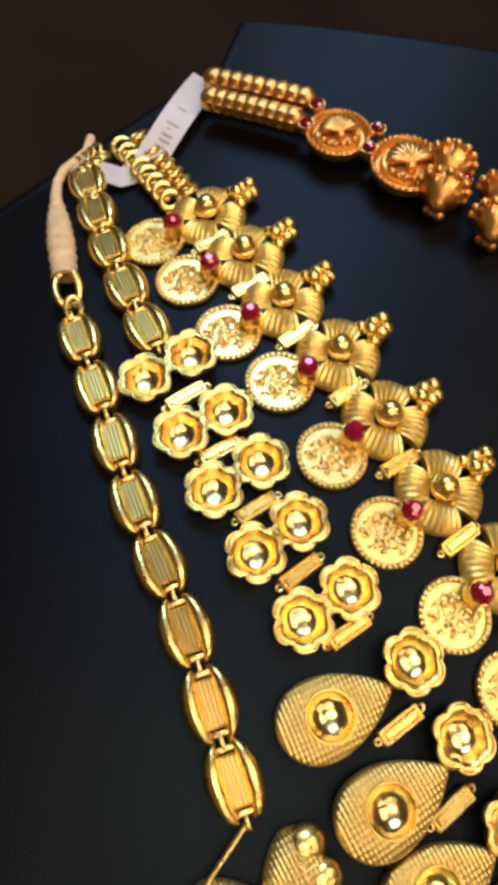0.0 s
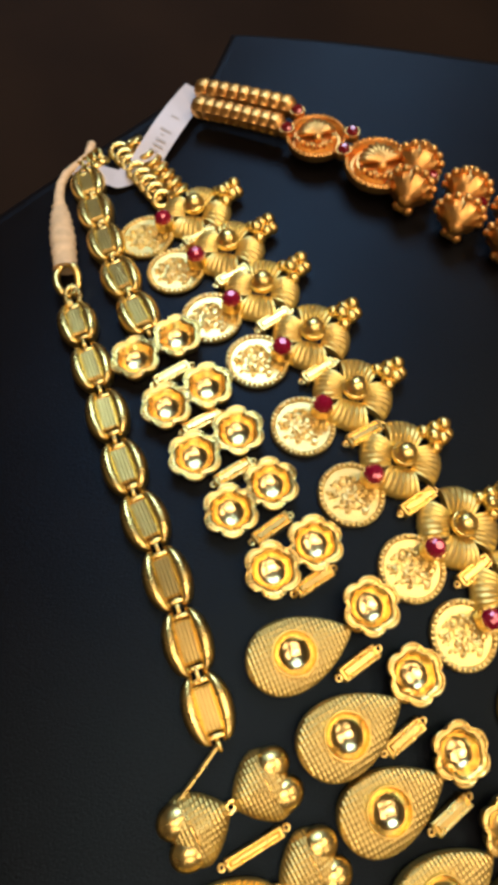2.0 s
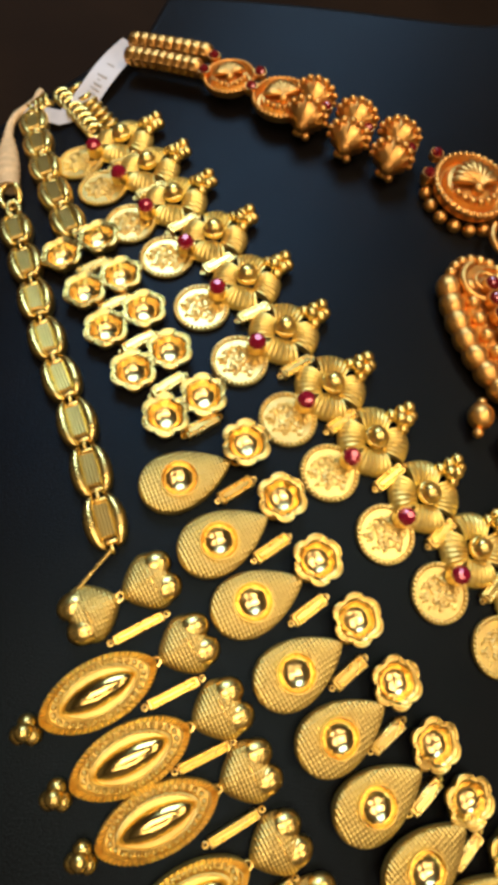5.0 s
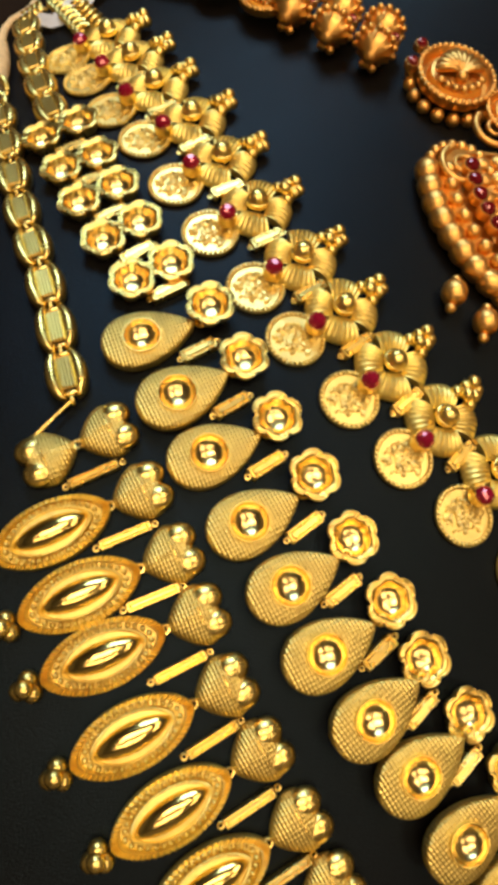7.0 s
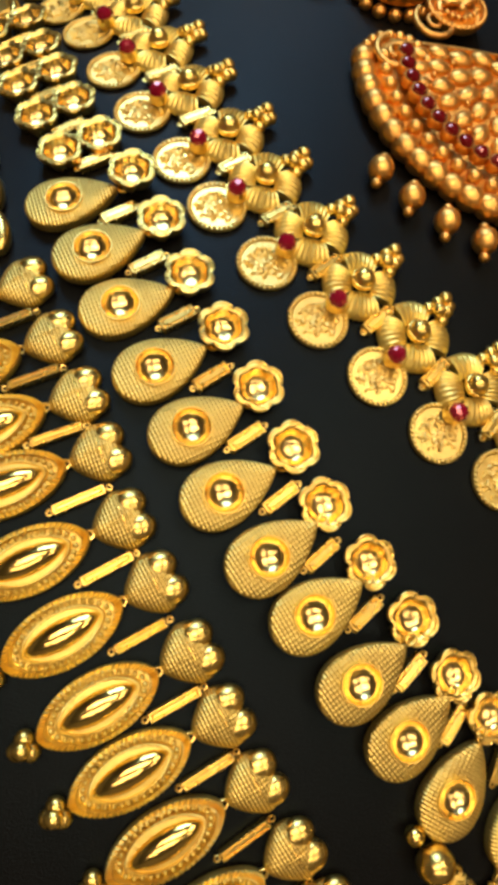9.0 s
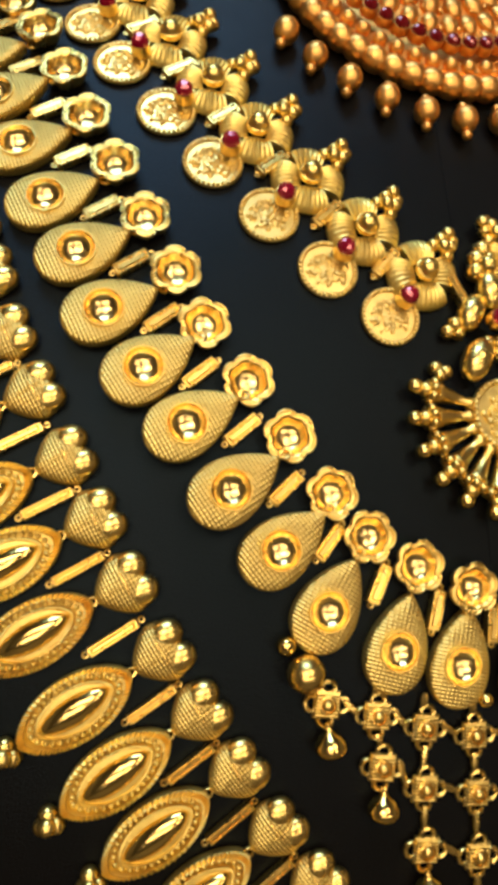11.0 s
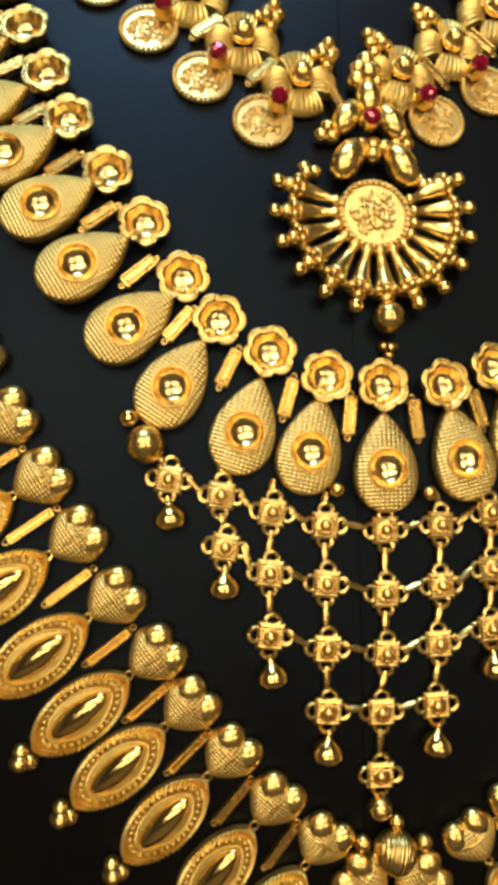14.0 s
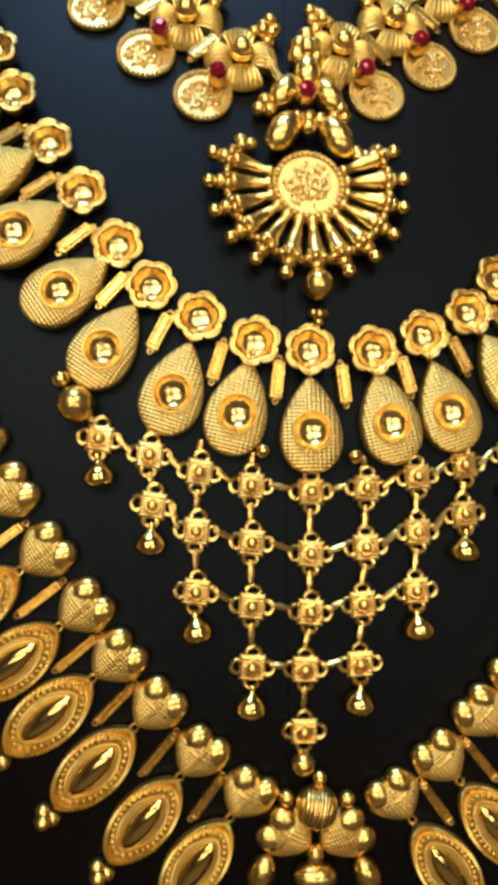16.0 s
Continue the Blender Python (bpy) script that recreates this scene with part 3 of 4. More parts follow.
CX, RISE = -0.47, 0.52
SLIPS = [-0.1, -0.16, -0.09, -0.18, 0.1, 0.04, 0.05, -0.05, 0.0, 0.0, 0.03, 0.0, -0.03]
for side in (1, -1):
    nodes = RUBIES if side > 0 else [(2 * CX - x, y + RISE) for x, y in RUBIES]
    for i, (x, y) in enumerate(nodes):
        a, b = nodes[max(0, i - 1)], nodes[min(len(nodes) - 1, i + 1)]
        t = Vector((b[0] - a[0], b[1] - a[1])).normalized()
        o = Vector((t.y, -t.x)) * side
        add_coin_link(coin_necklace, x, y, t.x, t.y, o.x, o.y, SLIPS[i])
        if i < len(nodes) - 1:
            nx, ny = (x + nodes[i + 1][0]) / 2 - 0.5 * o.x, (y + nodes[i + 1][1]) / 2 - 0.5 * o.y
            add_bar(coin_necklace, (nx - o.x * 0.3, ny - o.y * 0.3), (nx + o.x * 0.3, ny + o.y * 0.3))


# ---- the coin necklace's pendant ----
def spoke():
    """A cone along +x, from a small inner ball to a crown of granules and a ball at its tip."""
    s = Shape()
    along = Matrix.Translation((0, 0, 0.2)) @ Matrix.Rotation(math.pi / 2, 4, "Y")
    s.lathe([(0.06, 0.68), (0.12, 0.74), (0.12, 0.8), (0.08, 0.86), (0.12, 1.1), (0.17, 1.36), (0.2, 1.40), (0.2, 1.46), (0.14, 1.5)], 12, along, True)
    return s


def granules():
    s = Shape()
    for i in range(7):
        a = 2 * math.pi * i / 7
        s.ball(1.56, 0.19 * math.cos(a), 0.2 + 0.15 * math.sin(a), 0.105, 8)
    s.ball(1.68, 0, 0.2, 0.16, 10)
    return s


def long_leaf():
    s = Shape()
    s.ball(0, 0, 0.25, 0.5, 18, 1.0, 0.62, 0.6)
    return s


def ribbed_ball(r, n=14, flutes=14, depth=0.1, z=None):
    s = Shape()
    k = 9
    loops = []
    for j in range(k + 1):
        b = math.pi * j / k
        rr, h = max(0.02, math.sin(b)) * r, -math.cos(b) * r
        loops.append([(h, rr * (1 - depth * (i % 2)) * math.cos(math.pi * i / flutes), rr * (1 - depth * (i % 2)) * math.sin(math.pi * i / flutes) + (r if z is None else z)) for i in range(2 * flutes)])
    return s.rings(loops, True, True)


ME.update({
    "spoke": spoke().mesh("spoke", GOLD, 50),
    "granules": granules().mesh("granules", GOLD, 60),
    "long_leaf": long_leaf().mesh("long_leaf", GOLD, 60),
    "ribbed_ball": ribbed_ball(0.42).mesh("ribbed_ball", RIBBED, 60),
    "tip_ball": Shape().ball(0, 0, 0.17, 0.15, 14).mesh("tip_ball", POLISHED, 60),
    "big_ball": Shape().ball(0, 0, 0.3, 0.3, 18).mesh("big_ball", GOLD, 60),
})
pc = on_face(-0.13, 5.53, 0, 1, 0.08, 1.17)
pend = put("pendant_coin", ME["coin"], coin_necklace, pc @ local(0, 0, 0.14, 0, 0.98))
put("bead_border", ME["coin_beads"], pend)
put("relief", ME["coin_relief"], pend)
for i in range(13):
    a = 74 + 222 * i / 12
    sp = put("spoke", ME["spoke"], coin_necklace, pc @ local(0, 0, 0, a, 1.0))
    put("collar", ME["granules"], sp)
    put("tip_ball", ME["tip_ball"], sp, local(1.9, 0, 0.02, 0, 1.05))
for sx in (-1, 1):
    leaf = put("leaf", ME["long_leaf"], coin_necklace, on_face(-0.1 + 0.6 * sx, 6.72, -0.55 * sx, 1, 0.12, 1.12))
    add_balls(coin_necklace, "knot", [(0, 0, 0.2), (0.1, 0.22, 0.18), (-0.1, 0.2, 0.3)], 0.17, on_face(-0.1 + 1.3 * sx, 6.45, 0, 1))
    put("dome", ME["long_leaf"], coin_necklace, on_face(-0.15 + 0.5 * sx, 7.85, -0.5 * sx, 1, 0.05, 1.0), "smooth polished gold dome")
    add_balls(coin_necklace, "knot", [(0, 0, 0.2), (0.0, 0.25, 0.2), (0.15, 0.12, 0.3)], 0.18, on_face(-0.12 + 0.85 * sx, 7.4, 0, 1))
    put("bar_link", ME["long_bar"], coin_necklace, on_face(-0.1 + 0.8 * sx, 8.4, 0.45 * sx, 1, 0.1, 1.15))
put("dome", ME["long_leaf"], coin_necklace, on_face(-0.14, 8.4, 0, 1, 0.1, 1.0), "smooth polished gold dome")
r = put("red_stone", ME["ruby"], coin_necklace, on_face(-0.22, 7.6, 0, 1, 0.3, 1.15), "round red stone in a gold setting")
put("bezel", ME["ruby_bezel"], r)
add_balls(coin_necklace, "knot", [(0, 0.22, 0.25), (0, -0.22, 0.25), (0.1, 0, 0.42), (0.32, 0.16, 0.25), (0.32, -0.16, 0.25), (0.55, 0, 0.28)], 0.24, on_face(-0.14, 8.9, 0, 1))
add_balls(coin_necklace, "knot", [(0, 0, 0.3), (0, 0.26, 0.25), (0, -0.26, 0.25), (-0.2, 0, 0.25)], 0.2, on_face(-0.12, 7.12, 0, 1, 0.1))
drop = put("drop", ME["big_ball"], coin_necklace, on_face(0.06, 3.22, 0, -1, 0, 1.15))
add_balls(coin_necklace, "knot", [(0, 0.11, 0.14), (0, -0.11, 0.14), (0.19, 0, 0.14), (0.06, 0, 0.28)], 0.125, on_face(0.1, 2.66, 0, -1))

# ---- the gold net under the teardrop necklace ----
def net_square():
    s = Shape()
    s.bar(0, 0, 0.05, 0.56, 0.56, 0.16, 0.06)
    return s


def net_boss():
    return Shape().lathe([(0.19, 0.2), (0.19, 0.25), (0.16, 0.26), (0.15, 0.22), (0.13, 0.22), (0.12, 0.28), (0.08, 0.33), (0.03, 0.345)], 16)


def net_ring():
    s = Shape()
    s.tube([(0.33 + 0.12 * math.cos(a), 0.15 * math.sin(a), 0.13) for a in [2 * math.pi * i / 12 for i in range(12)]], 0.052, 6, True)
    return s


def net_drop():
    s = Shape()
    along = Matrix.Translation((0, 0, 0.22)) @ Matrix.Rotation(math.pi / 2, 4, "Y")
    s.lathe([(0.04, -0.12), (0.06, 0.0), (0.09, 0.04), (0.2, 0.12), (0.28, 0.24), (0.29, 0.34), (0.22, 0.44), (0.06, 0.50)], 14, along, True)
    return s


ME.update({
    "net_square": net_square().mesh("net_square", RIBBED, 40),
    "net_boss": net_boss().mesh("net_boss", GOLD, 60),
    "net_ring": net_ring().mesh("net_ring", GOLD, 60),
    "net_drop": net_drop().mesh("net_drop", POLISHED, 60),
})


NET = {
    0: [(-0.10, -1.10), (-0.12, -2.34), (-0.14, -3.50), (-0.26, -4.63), (-0.30, -5.86)],
    -1: [(-1.36, -1.04), (-1.36, -2.17), (-1.37, -3.42), (-1.38, -4.62)],
    1: [(1.09, -0.96), (1.06, -2.16), (0.98, -3.30), (0.91, -4.49)],
    -2: [(-2.44, -0.82), (-2.51, -1.99), (-2.53, -3.18)],
    2: [(2.20, -0.67), (2.18, -1.80), (2.13, -2.99)],
    -3: [(-3.47, -0.52), (-3.41, -1.51)],
    3: [(3.25, -0.37), (3.22, -1.38)],
    -4: [(-4.51, -0.23)],
    4: [(4.30, -0.05)],
}


def net_spot(k, row):
    return NET[k][row]


def add_connector(parent, a, b):
    path = [(a[0] + (b[0] - a[0]) * f, a[1] + (b[1] - a[1]) * f) for f in (0.0, 0.5, 1.0)]
    pts = [(x, y, height(x, y) + 0.13) for x, y in path]
    put("connector", Shape().tube(pts, [0.055, 0.085, 0.055], 7).mesh("connector", GOLD), parent)


for k in range(-4, 5):
    count = 5 - abs(k)
    for row in range(count):
        x, y = net_spot(k, row)
        tilt = 0.16 * k / 4
        sq = put("net_square", ME["net_square"], teardrop_necklace, on_face(x, y, 1, tilt + random.uniform(-0.06, 0.06), 0, 1.0))
        put("boss", ME["net_boss"], sq)
        for a in (0, 90, 180, 270):
            put("ring", ME["net_ring"], sq, local(0, 0, 0, a))
        if row < count - 1 and abs(k) < 4:
            nx, ny = net_spot(k, row + 1)
            add_connector(teardrop_necklace, (x, y - 0.38), (nx, ny + 0.38))
        if k < 4 and row < 5 - abs(k + 1) and row < count:
            nx, ny = net_spot(k + 1, row)
            add_connector(teardrop_necklace, (x + 0.38, y), (nx - 0.38, ny))
    x, y = net_spot(k, count - 1)
    if k:
        put("net_drop", ME["net_drop"], teardrop_necklace, on_face(x - 0.02, y - 0.44, 0.1 * (-1) ** k, -1, 0, 1.15))
for sx in (-1, 1):
    put("end_ball", ME["big_ball"], teardrop_necklace, on_face(AX + 4.92 * sx, 0.42, 0, 1, 0, 1.3))
    put("small_end_ball", ME["tip_ball"], teardrop_necklace, on_face(AX + 5.26 * sx, 0.92, 0, 1, 0, 1.4))
    add_connector(teardrop_necklace, (AX + 4.72 * sx, 0.2), (AX + 4.5 * sx, 0.04))
    put("small_end_ball", ME["tip_ball"], teardrop_necklace, on_face(-0.15 + 0.97 * sx, -0.33, 0, 1, 0.05, 1.1))
    for k in (1, 2, 3):
        x, y = net_spot(k * sx, 0)
        add_connector(teardrop_necklace, (x, y + 0.38), (x - 0.06 * sx, y + 0.62))
add_connector(teardrop_necklace, (-0.1, -0.74), (-0.09, -0.5))

# ---- the middle of the heart necklace ----
put("hook_ball", ME["big_ball"], heart_necklace, on_face(-0.34, -6.46, 0, 1, 0, 0.85))
put("hook_ball", ME["tip_ball"], heart_necklace, on_face(0.01, -6.74, 0, 1, 0, 1.2))
put("ribbed_ball", ME["ribbed_ball"], heart_necklace, on_face(-0.09, -7.2, 0.3, 1, 0, 1.1))
for sx in (-1, 1):
    put("side_ball", ME["big_ball"], heart_necklace, on_face(-0.05 + 0.65 * sx, -7.18, 0, 1, 0, 0.62))
    add_heart(heart_necklace, -0.07 + 0.65 * sx, -7.92, 0.9 * -sx, -0.5)
    put("dome", ME["long_leaf"], heart_necklace, on_face(-0.12 + 1.15 * sx, -8.72, 0.4 * sx, -1, 0, 0.95), "smooth polished gold dome")
put("dome", ME["long_leaf"], heart_necklace, on_face(-0.1, -8.75, 1, 0, 0, 1.0), "smooth polished gold dome")
put("dome", ME["long_leaf"], heart_necklace, on_face(-0.1, -8.35, 0, 1, 0.1, 0.6), "smooth polished gold dome")

# ---- the chain, the cord and the tag at the coin necklace's end ----
def curb_link():
    s = Shape()
    for sy in (-1, 1):
        ring = [(0.16 * math.cos(a), 0.21 * sy + 0.2 * math.sin(a), 0.2 + 0.08 * math.cos(a) * sy) for a in [2 * math.pi * i / 14 for i in range(14)]]
        s.tube(ring, 0.075, 8, True)
    return s


ME["curb_link"] = curb_link().mesh("curb_link", GOLD, 60)
for sx in (1, -1):
    for i in range(8):
        f = i / 7
        x, y = -13.25 + 0.85 * f, 27.85 - 2.15 * f
        if sx < 0:
            x = 2 * CX - x
        put("chain_link", ME["curb_link"], coin_necklace, on_face(x, y, 0.45 * sx, -0.89, 0.02, 1.12))

cord = thing("adjusting_cord", "cream thread-wrapped cord end tied to the heart necklace", "cord")
s = Shape()
loops = []
for i in range(25):
    f = i / 24
    y = 26.1 - 2.2 * f
    r = 0.18 + 0.07 * math.sin(math.pi * min(1, f * 1.1)) + 0.1 * f + (0.03 if i % 3 == 0 else 0.012 * math.sin(5 * i))
    loops.append([(-15.2 + 0.03 * f + r * math.cos(a), y, height(-15.2, y) + 0.34 + r * math.sin(a)) for a in [2 * math.pi * k / 14 for k in range(14)]])
s.rings(loops, True, True)
put("wrapping", s.mesh("wrapping", CORD, 60), cord)
pts = [(-15.2, 26.05), (-15.2, 26.5), (-15.13, 27.0), (-14.95, 27.4), (-14.65, 27.65), (-14.35, 27.95), (-14.2, 28.5)]
put("strand", Shape().tube([(x, y, height(x, y) + 0.3 - 0.12 * max(0, y - 27.4)) for x, y in pts], [0.17, 0.14, 0.12, 0.12, 0.12, 0.12, 0.12], 10).mesh("strand", CORD, 60), cord, None, "thin plain cream cord")
ring = [(-15.15 + 0.26 * math.cos(a), 23.55 + 0.42 * math.sin(a), height(-15.15, 23.5) + 0.3 + 0.06 * math.sin(2 * a)) for a in [2 * math.pi * i / 20 for i in range(20)]]
put("clasp_ring", Shape().tube(ring, 0.09, 8, True).mesh("clasp_ring", GOLD, 60), heart_necklace)
ring = [(-15.06 + 0.16 * math.cos(a), 23.0 + 0.26 * math.sin(a), height(-15, 23.0) + 0.28) for a in [2 * math.pi * i / 16 for i in range(16)]]
put("clasp_ring", Shape().tube(ring, 0.07, 8, True).mesh("clasp_ring", GOLD, 60), heart_necklace)
for i in range(4):
    put("end_link", ME["curb_link"], teardrop_necklace, on_face(-14.45 + 0.16 * i, 27.3 + 0.12 * i, 0.8, 0.5, 0.1, 0.8))


def strip(path, width, thick=0.02):
    """A bent paper strip along places (x, y, lift)."""
    s = Shape()
    loops = []
    pts = [Vector((x, y, height(x, y) + z)) for x, y, z in path]
    for i, p in enumerate(pts):
        w = (pts[min(i + 1, len(pts) - 1)] - pts[max(i - 1, 0)]).normalized()
        side = Vector((w.y, -w.x, 0)).normalized() * width / 2
        up = Vector((0, 0, thick))
        loops.append([p - side, p + side, p + side + up, p - side + up])
    return s.rings(loops, True, True)


price_tag = thing("price_tag", "white folded paper price tag looped round the chain ends", "tag")
path = [(-13.0 + 1.8 * f, 27.0 + 2.6 * f, 0.25 + 0.25 * math.sin(3 * f)) for f in [i / 12 for i in range(13)]]
put("label", strip(path, 0.74).mesh("label", TAG, 60), price_tag)
path = [(-14.65 + 1.0 * f, 27.5 - 0.75 * f, 0.32 - 0.1 * f) for f in [i / 8 for i in range(9)]] + [(-13.62 + 0.9 * f, 26.75 + 0.3 * f, 0.2) for f in [i / 6 for i in range(1, 7)]]
put("tail", strip(path, 0.55).mesh("tail", TAG, 60), price_tag)
rnd = random.Random(5)
for i in range(9):
    f, wide, off = 0.16 + 0.055 * i, rnd.uniform(0.1, 0.34), rnd.uniform(-0.06, 0.06)
    px = [(-13.0 + 1.8 * g + 0.8 * off, 27.0 + 2.6 * g - 0.6 * off, 0.275 + 0.25 * math.sin(3 * g)) for g in (f, f + 0.01, f + 0.02)]
    put("print_line", strip(px, wide, 0.004).mesh("print_line", INK, 0), price_tag, None, "faint grey print")

# ---- the antique necklace ----
def medallion():
    s = Shape().lathe([(0.72, 0), (0.76, 0.1), (0.76, 0.22), (0.70, 0.25), (0.65, 0.2), (0.62, 0.06), (0.56, 0.06), (0.5, 0.2), (0.15, 0.27)], 32, None, True)
    return s


def shell():
    """A raised fan of ribs over a row of small curls."""
    s = Shape()
    for i in range(9):
        a = radians(-72 + 18 * i)
        path = [(-0.16 + f * (0.60 - 0.08 * abs(math.sin(a))) * math.cos(a), f * 0.5 * math.sin(a), 0.27 + 0.14 * math.sin(math.pi * (0.2 + 0.7 * f))) for f in (0.0, 0.3, 0.6, 0.85, 1.0)]
        s.tube(path, [0.03, 0.055, 0.085, 0.09, 0.05], 7)
    s.ball(-0.2, 0, 0.3, 0.13, 10)
    for i in range(7):
        a = radians(120 + 20 * i)
        s.ball(0.46 * math.cos(a), 0.46 * math.sin(a), 0.26, 0.085, 8, 1.0, 1.0, 0.9)
    return s


def rope_ring(r, n, size, z):
    s = Shape()
    for i in range(n):
        a = 2 * math.pi * i / n
        s.ball(r * math.cos(a), r * math.sin(a), z, size, 6)
    return s


def bicone():
    """A ribbed bead with pointed ends along its x axis."""
    s = Shape()
    loops = []
    for h, r in ((-0.5, 0.08), (-0.42, 0.16), (-0.38, 0.13), (-0.25, 0.3), (-0.08, 0.42), (0.08, 0.42), (0.25, 0.3), (0.38, 0.13), (0.42, 0.16), (0.5, 0.08)):
        loops.append([(h, r * (1 - 0.15 * (i % 2)) * math.cos(math.pi * i / 12), 0.42 + r * (1 - 0.15 * (i % 2)) * math.sin(math.pi * i / 12)) for i in range(24)])
    return s.rings(loops, True, True)


def scroll_curl(r0=0.8):
    s = Shape()
    pts = []
    for i in range(34):
        a = 0.3 * i
        rr = r0 * (1 - i / 38)
        pts.append((rr * math.cos(a), rr * math.sin(a), 0.25))
    return s.tube(pts, [0.13 - 0.002 * i for i in range(34)], 8)


ME.update({
    "medallion": medallion().mesh("medallion", ANTIQUE, 50),
    "rope": rope_ring(0.72, 36, 0.07, 0.2).mesh("rope", ANTIQUE, 60),
    "shell": shell().mesh("shell", ANTIQUE, 60),
    "bicone": bicone().mesh("bicone", ANTIQUE, 60),
    "fluted": ribbed_ball(0.3, 14, 9, 0.16).mesh("fluted", ANTIQUE, 60),
    "aball": Shape().ball(0, 0, 0, 0.115, 12).mesh("aball", ANTIQUE, 60),
    "curl": scroll_curl().mesh("curl", ANTIQUE, 60),
    "garnet": stone(0.17, 0.3, 0.16, 10).mesh("garnet", GARNET, 0),
    "garnet_bezel": bezel(0.17, 0.15, 0.2).mesh("garnet_bezel", ANTIQUE, 50),
    "border_bead": Shape().ball(0, 0, 0.36, 0.36, 14, 1.0, 1.2, 1.0).mesh("border_bead", ANTIQUE, 60),
    "drop_bead": Shape().ball(0, 0, 0.34, 0.34, 16, 1.1, 1.0, 1.0).mesh("drop_bead", ANTIQUE, 60),
})
antique = thing("antique_necklace", "orange antique gold necklace with red stones and bead-fringed pendant", "necklace")


def add_garnet(x, y, size=1.0, lift=0.1):
    g = put("garnet", ME["garnet"], antique, on_face(x, y, 1, 0, lift, size), "dark red round stone")
    put("bezel", ME["garnet_bezel"], g)


def add_medallion(x, y, dx, dy, size):
    m = put("medallion", ME["medallion"], antique, on_face(x, y, dx, dy, 0.35, size))
    put("rope_border", ME["rope"], m)
    tagged(put("shell_relief", ME["shell"], m, local(0, 0, 0, 135)), kind="stuff")


for sx in (1, -1):
    def at(x):
        return x if sx > 0 else -x
    for i in range(9):
        f = i / 8
        for (x0, y0), (x1, y1) in (((-10.95, 29.0), (-9.1, 27.8)), ((-11.15, 28.3), (-9.5, 27.2))):
            put("bead", ME["fluted"], antique, on_face(at(x0 + (x1 - x0) * f), y0 + (y1 - y0) * f, 0.85 * sx, -0.52, 0.3, 0.98))
    add_garnet(at(-8.88), 27.49, 1.0, 0.35), add_garnet(at(-9.27), 26.91, 1.0, 0.35)
    add_medallion(at(-8.6), 26.65, 0.7 * sx, -0.7, 1.0)
    add_garnet(at(-7.75), 26.51, 1.0, 0.35), add_garnet(at(-8.1), 25.95, 1.0, 0.35)
    add_medallion(at(-7.33), 25.5, 0.7 * sx, -0.7, 1.12)
    for x, y in ((-6.6, 25.0), (-5.64, 24.1), (-4.62, 23.34)):
        for side in (-1, 1):
            px, py = at(x + 0.21 * side), y + 0.38 * side
            bead = put("spiked_bead", ME["bicone"], antique, on_face(px, py, 0.5 * sx * side, 0.87 * side, 0.1, 1.28))
            for i in range(9):
                a = math.pi * (i - 0.5) / 7
                put("granule", ME["aball"], bead, local(0, 0.42 * math.cos(a), 0.42 + 0.42 * math.sin(a), 0, 0.72))
            add_balls(antique, "knot", [(0, 0.14, 0.3), (0, -0.14, 0.3), (0.1, 0, 0.42)], 0.13, on_face(at(x + 0.42 * side), y + 0.72 * side, 0.7 * sx * side, 0.7 * side), "aball")
        add_garnet(at(x + 0.36), y - 0.16, 0.95, 0.4)
    add_garnet(at(-3.52), 23.02, 1.0, 0.35), add_garnet(at(-3.94), 22.33, 1.0, 0.35)
    add_medallion(at(-2.76), 21.96, 0.7 * sx, -0.7, 1.45)
    for i in range(9):
        a = radians(150 + 22 * i)
        x, y = -2.76 + 1.15 * math.cos(a), 21.96 + 1.15 * math.sin(a)
        put("bead", ME["aball"], antique, on_face(at(x), y, 1, 0, 0.15, 1.7))
    add_medallion(at(-1.35), 20.75, 0.7 * sx, -0.5, 1.1)

# the round pendant
PX, PY = 0.0, 18.3
def half_moon(k=96):
    out = []
    for i in range(k):
        a = 2 * math.pi * i / k
        r = 4.05
        if math.sin(a) > 0:
            r = min(r, (1.05 + 0.18 * math.cos(a) ** 2) / max(0.05, math.sin(a)))
        out.append((r * math.cos(a), r * math.sin(a)))
    return out


def petal_rings(seed):
    """Concentric rings of swelling petals that point outwards, each with a bead at its foot, over a raised boss."""
    rnd = random.Random(seed)
    s = Shape()
    for d, n, length, width, z in ((2.78, 34, 0.3, 0.22, 0.36), (2.3, 26, 0.36, 0.27, 0.42), (1.75, 19, 0.38, 0.29, 0.48), (1.2, 13, 0.36, 0.29, 0.54), (0.7, 8, 0.3, 0.26, 0.6)):
        for i in range(n):
            a = 2 * math.pi * (i + 0.5) / n + rnd.uniform(-0.02, 0.02)
            if d * math.sin(a) > 0.8:
                continue
            m = Matrix.Translation((d * math.cos(a), d * math.sin(a), z)) @ Matrix.Rotation(a, 4, "Z")
            s.lathe([(0.05, -1), (0.55, -0.75), (0.95, -0.1), (0.9, 0.35), (0.5, 0.85), (0.05, 1)], 8, m @ Matrix.Rotation(math.pi / 2, 4, "Y") @ Matrix.Diagonal((width * 0.7, width, length, 1)), True)
            s.ball((d - length) * math.cos(a + math.pi / n), (d - length) * math.sin(a + math.pi / n), z + 0.06, 0.09, 7)
    s.ball(0, 0, 0.62, 0.4, 16, 1, 1, 0.7)
    return s


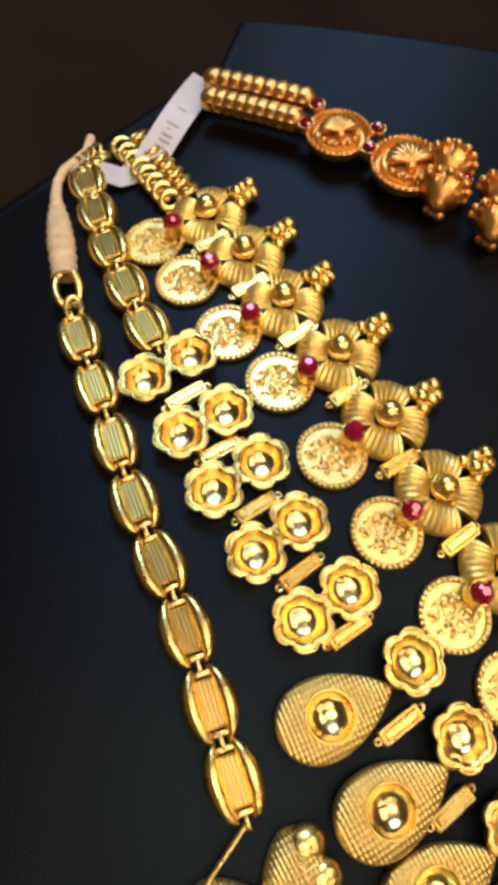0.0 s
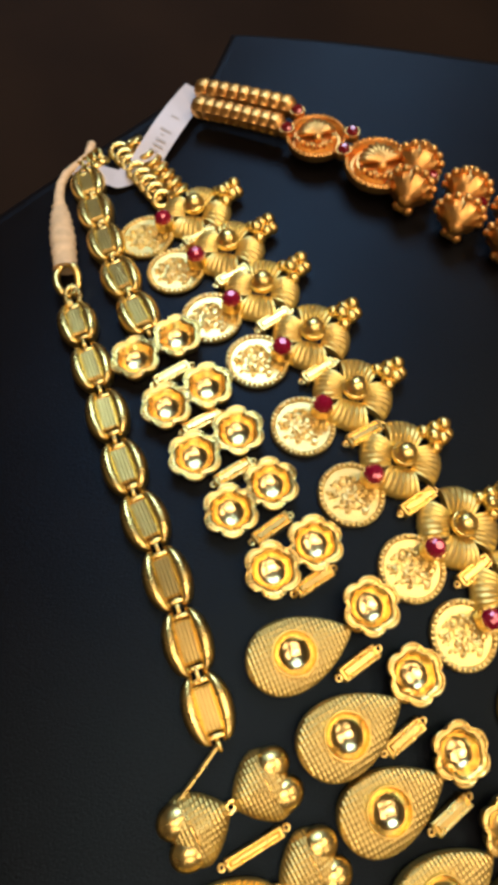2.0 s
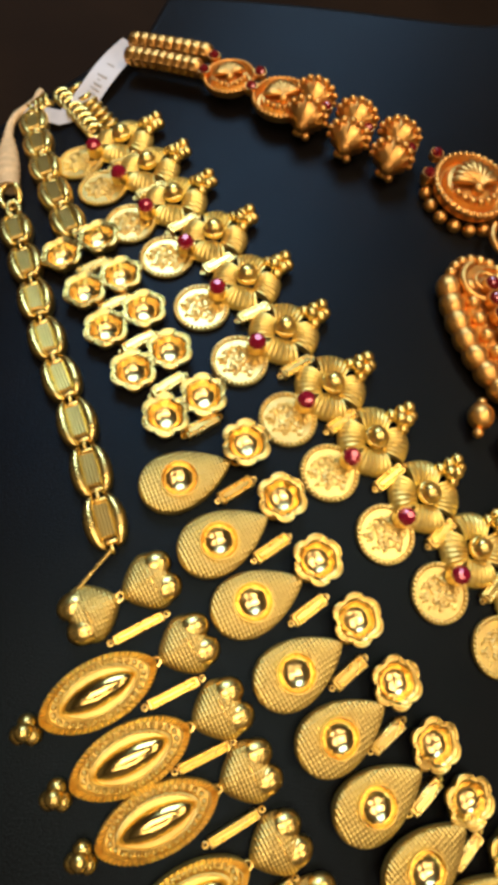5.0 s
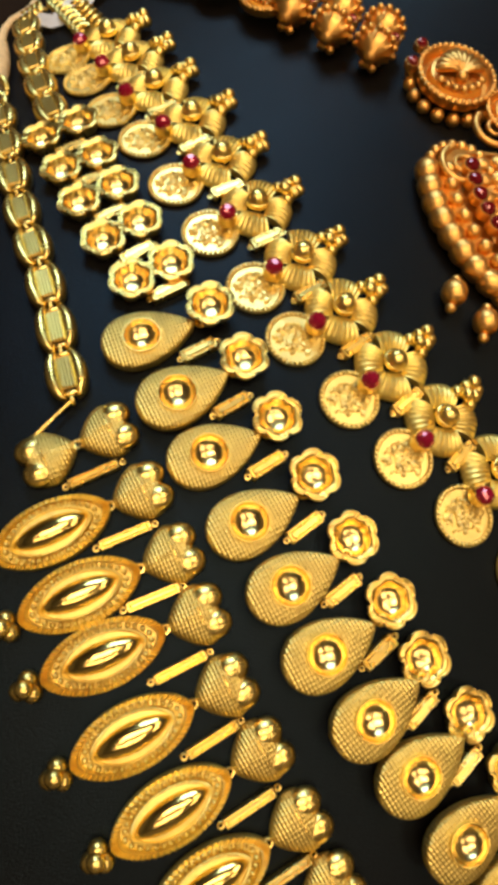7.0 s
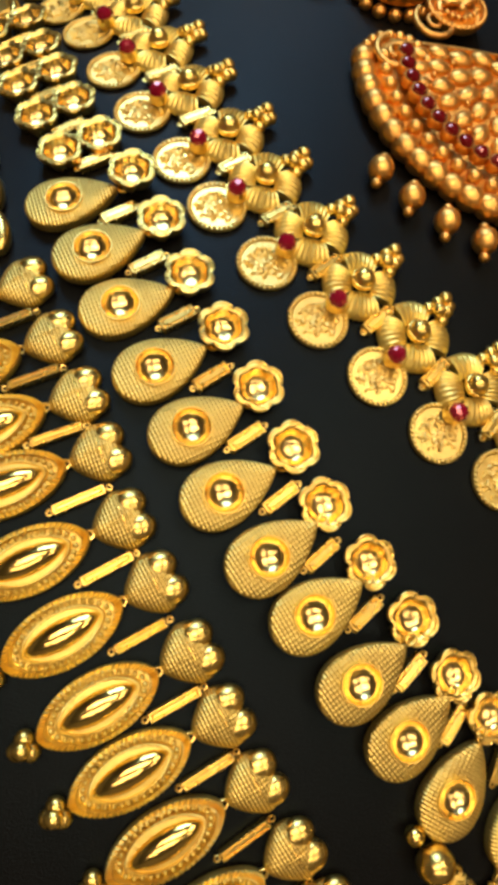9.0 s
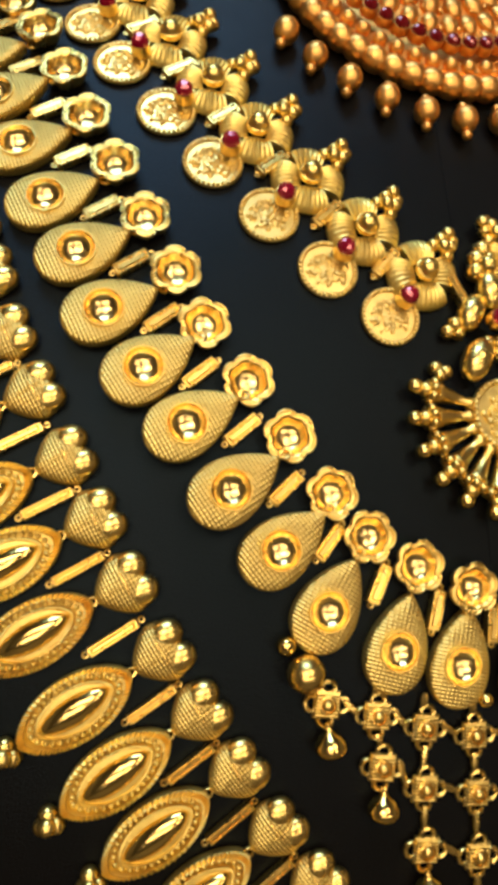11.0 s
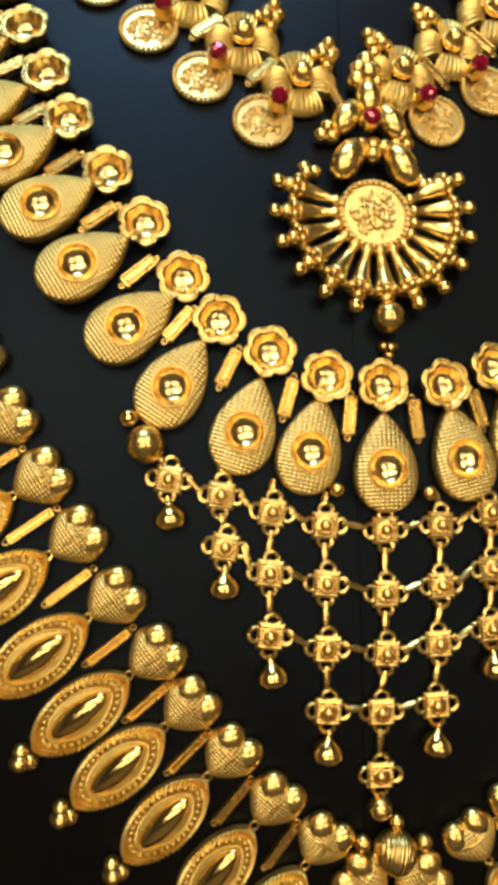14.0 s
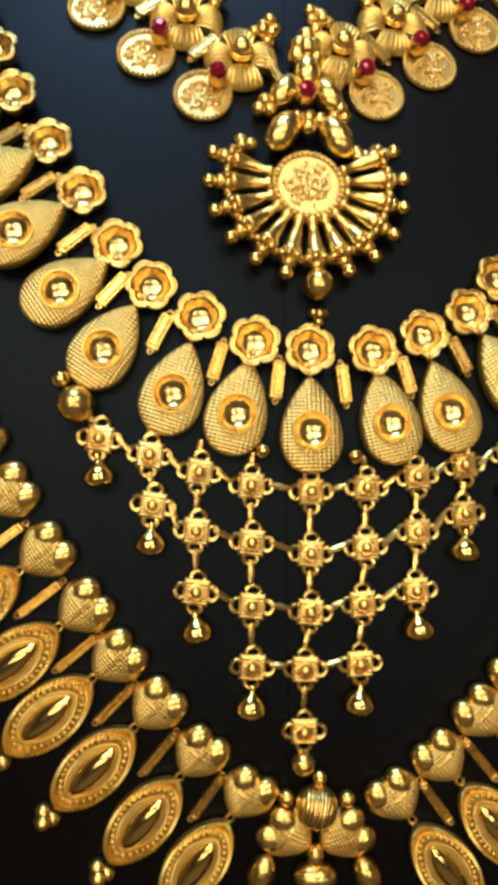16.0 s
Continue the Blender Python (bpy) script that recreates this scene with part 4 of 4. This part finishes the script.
o = half_moon()
s = Shape().rings([scaled(o, 0.97, 0.0), scaled(o, 1.0, 0.2), scaled(o, 0.965, 0.42), scaled(o, 0.89, 0.42), scaled(o, 0.865, 0.25), scaled(o, 0.72, 0.35), scaled(o, 0.35, 0.5), scaled(o, 0.12, 0.6)], True)
pendant = put("pendant", s.mesh("pendant", ANTIQUE, 50), antique, on_face(PX, PY, 1, 0))
tagged(put("petal_relief", petal_rings(8).mesh("petal_relief", ANTIQUE, 60), pendant), kind="stuff")
n = 30
for i in range(n):
    a = radians(-188 + 196 * i / (n - 1))
    x, y = PX + 4.25 * math.cos(a), PY + 4.25 * math.sin(a)
    put("border_bead", ME["border_bead"], antique, on_face(x, y, math.cos(a), math.sin(a), 0, 0.93))
for i in range(28):
    a = radians(-188 + 196 * i / 27)
    x, y = PX + 3.75 * math.cos(a), PY + 3.75 * math.sin(a)
    put("bead", ME["aball"], antique, on_face(x, y, 1, 0, 0.5, 1.75))
for i in range(26):
    a = radians(-188 + 196 * i / 25)
    add_garnet(PX + 3.25 * math.cos(a), PY + 3.25 * math.sin(a), 1.2, 0.38)
for i in range(11):
    a = radians(-145.5 + 11.1 * i)
    x, y = PX + 5.22 * math.cos(a), PY + 5.22 * math.sin(a)
    d = put("drop", ME["drop_bead"], antique, on_face(x, y, math.cos(a) * 0.5, -1, 0, 0.95))
    put("tip", ME["aball"], d, local(0.46, 0, 0.3, 0, 1.25))
    put("loop", ME["aball"], d, local(-0.42, 0.0, 0.3, 0, 1.2))
for sx in (-1, 1):
    put("scroll", ME["curl"], antique, on_face(3.35 * sx, 18.85, 0.3 * sx, 1, 0.42, 0.8))
    for i in range(12):
        a = radians(200 - 18 * i)
        x, y = -3.35 + 0.84 * math.cos(a), 18.85 + 0.84 * math.sin(a)
        put("bead", ME["aball"], antique, on_face(x * -sx, y, 1, 0, 0.4, 1.4))
    put("scroll", ME["curl"], antique, on_face(2.0 * sx, 20.2, 0.8 * sx, 1, 0.3, 0.8))
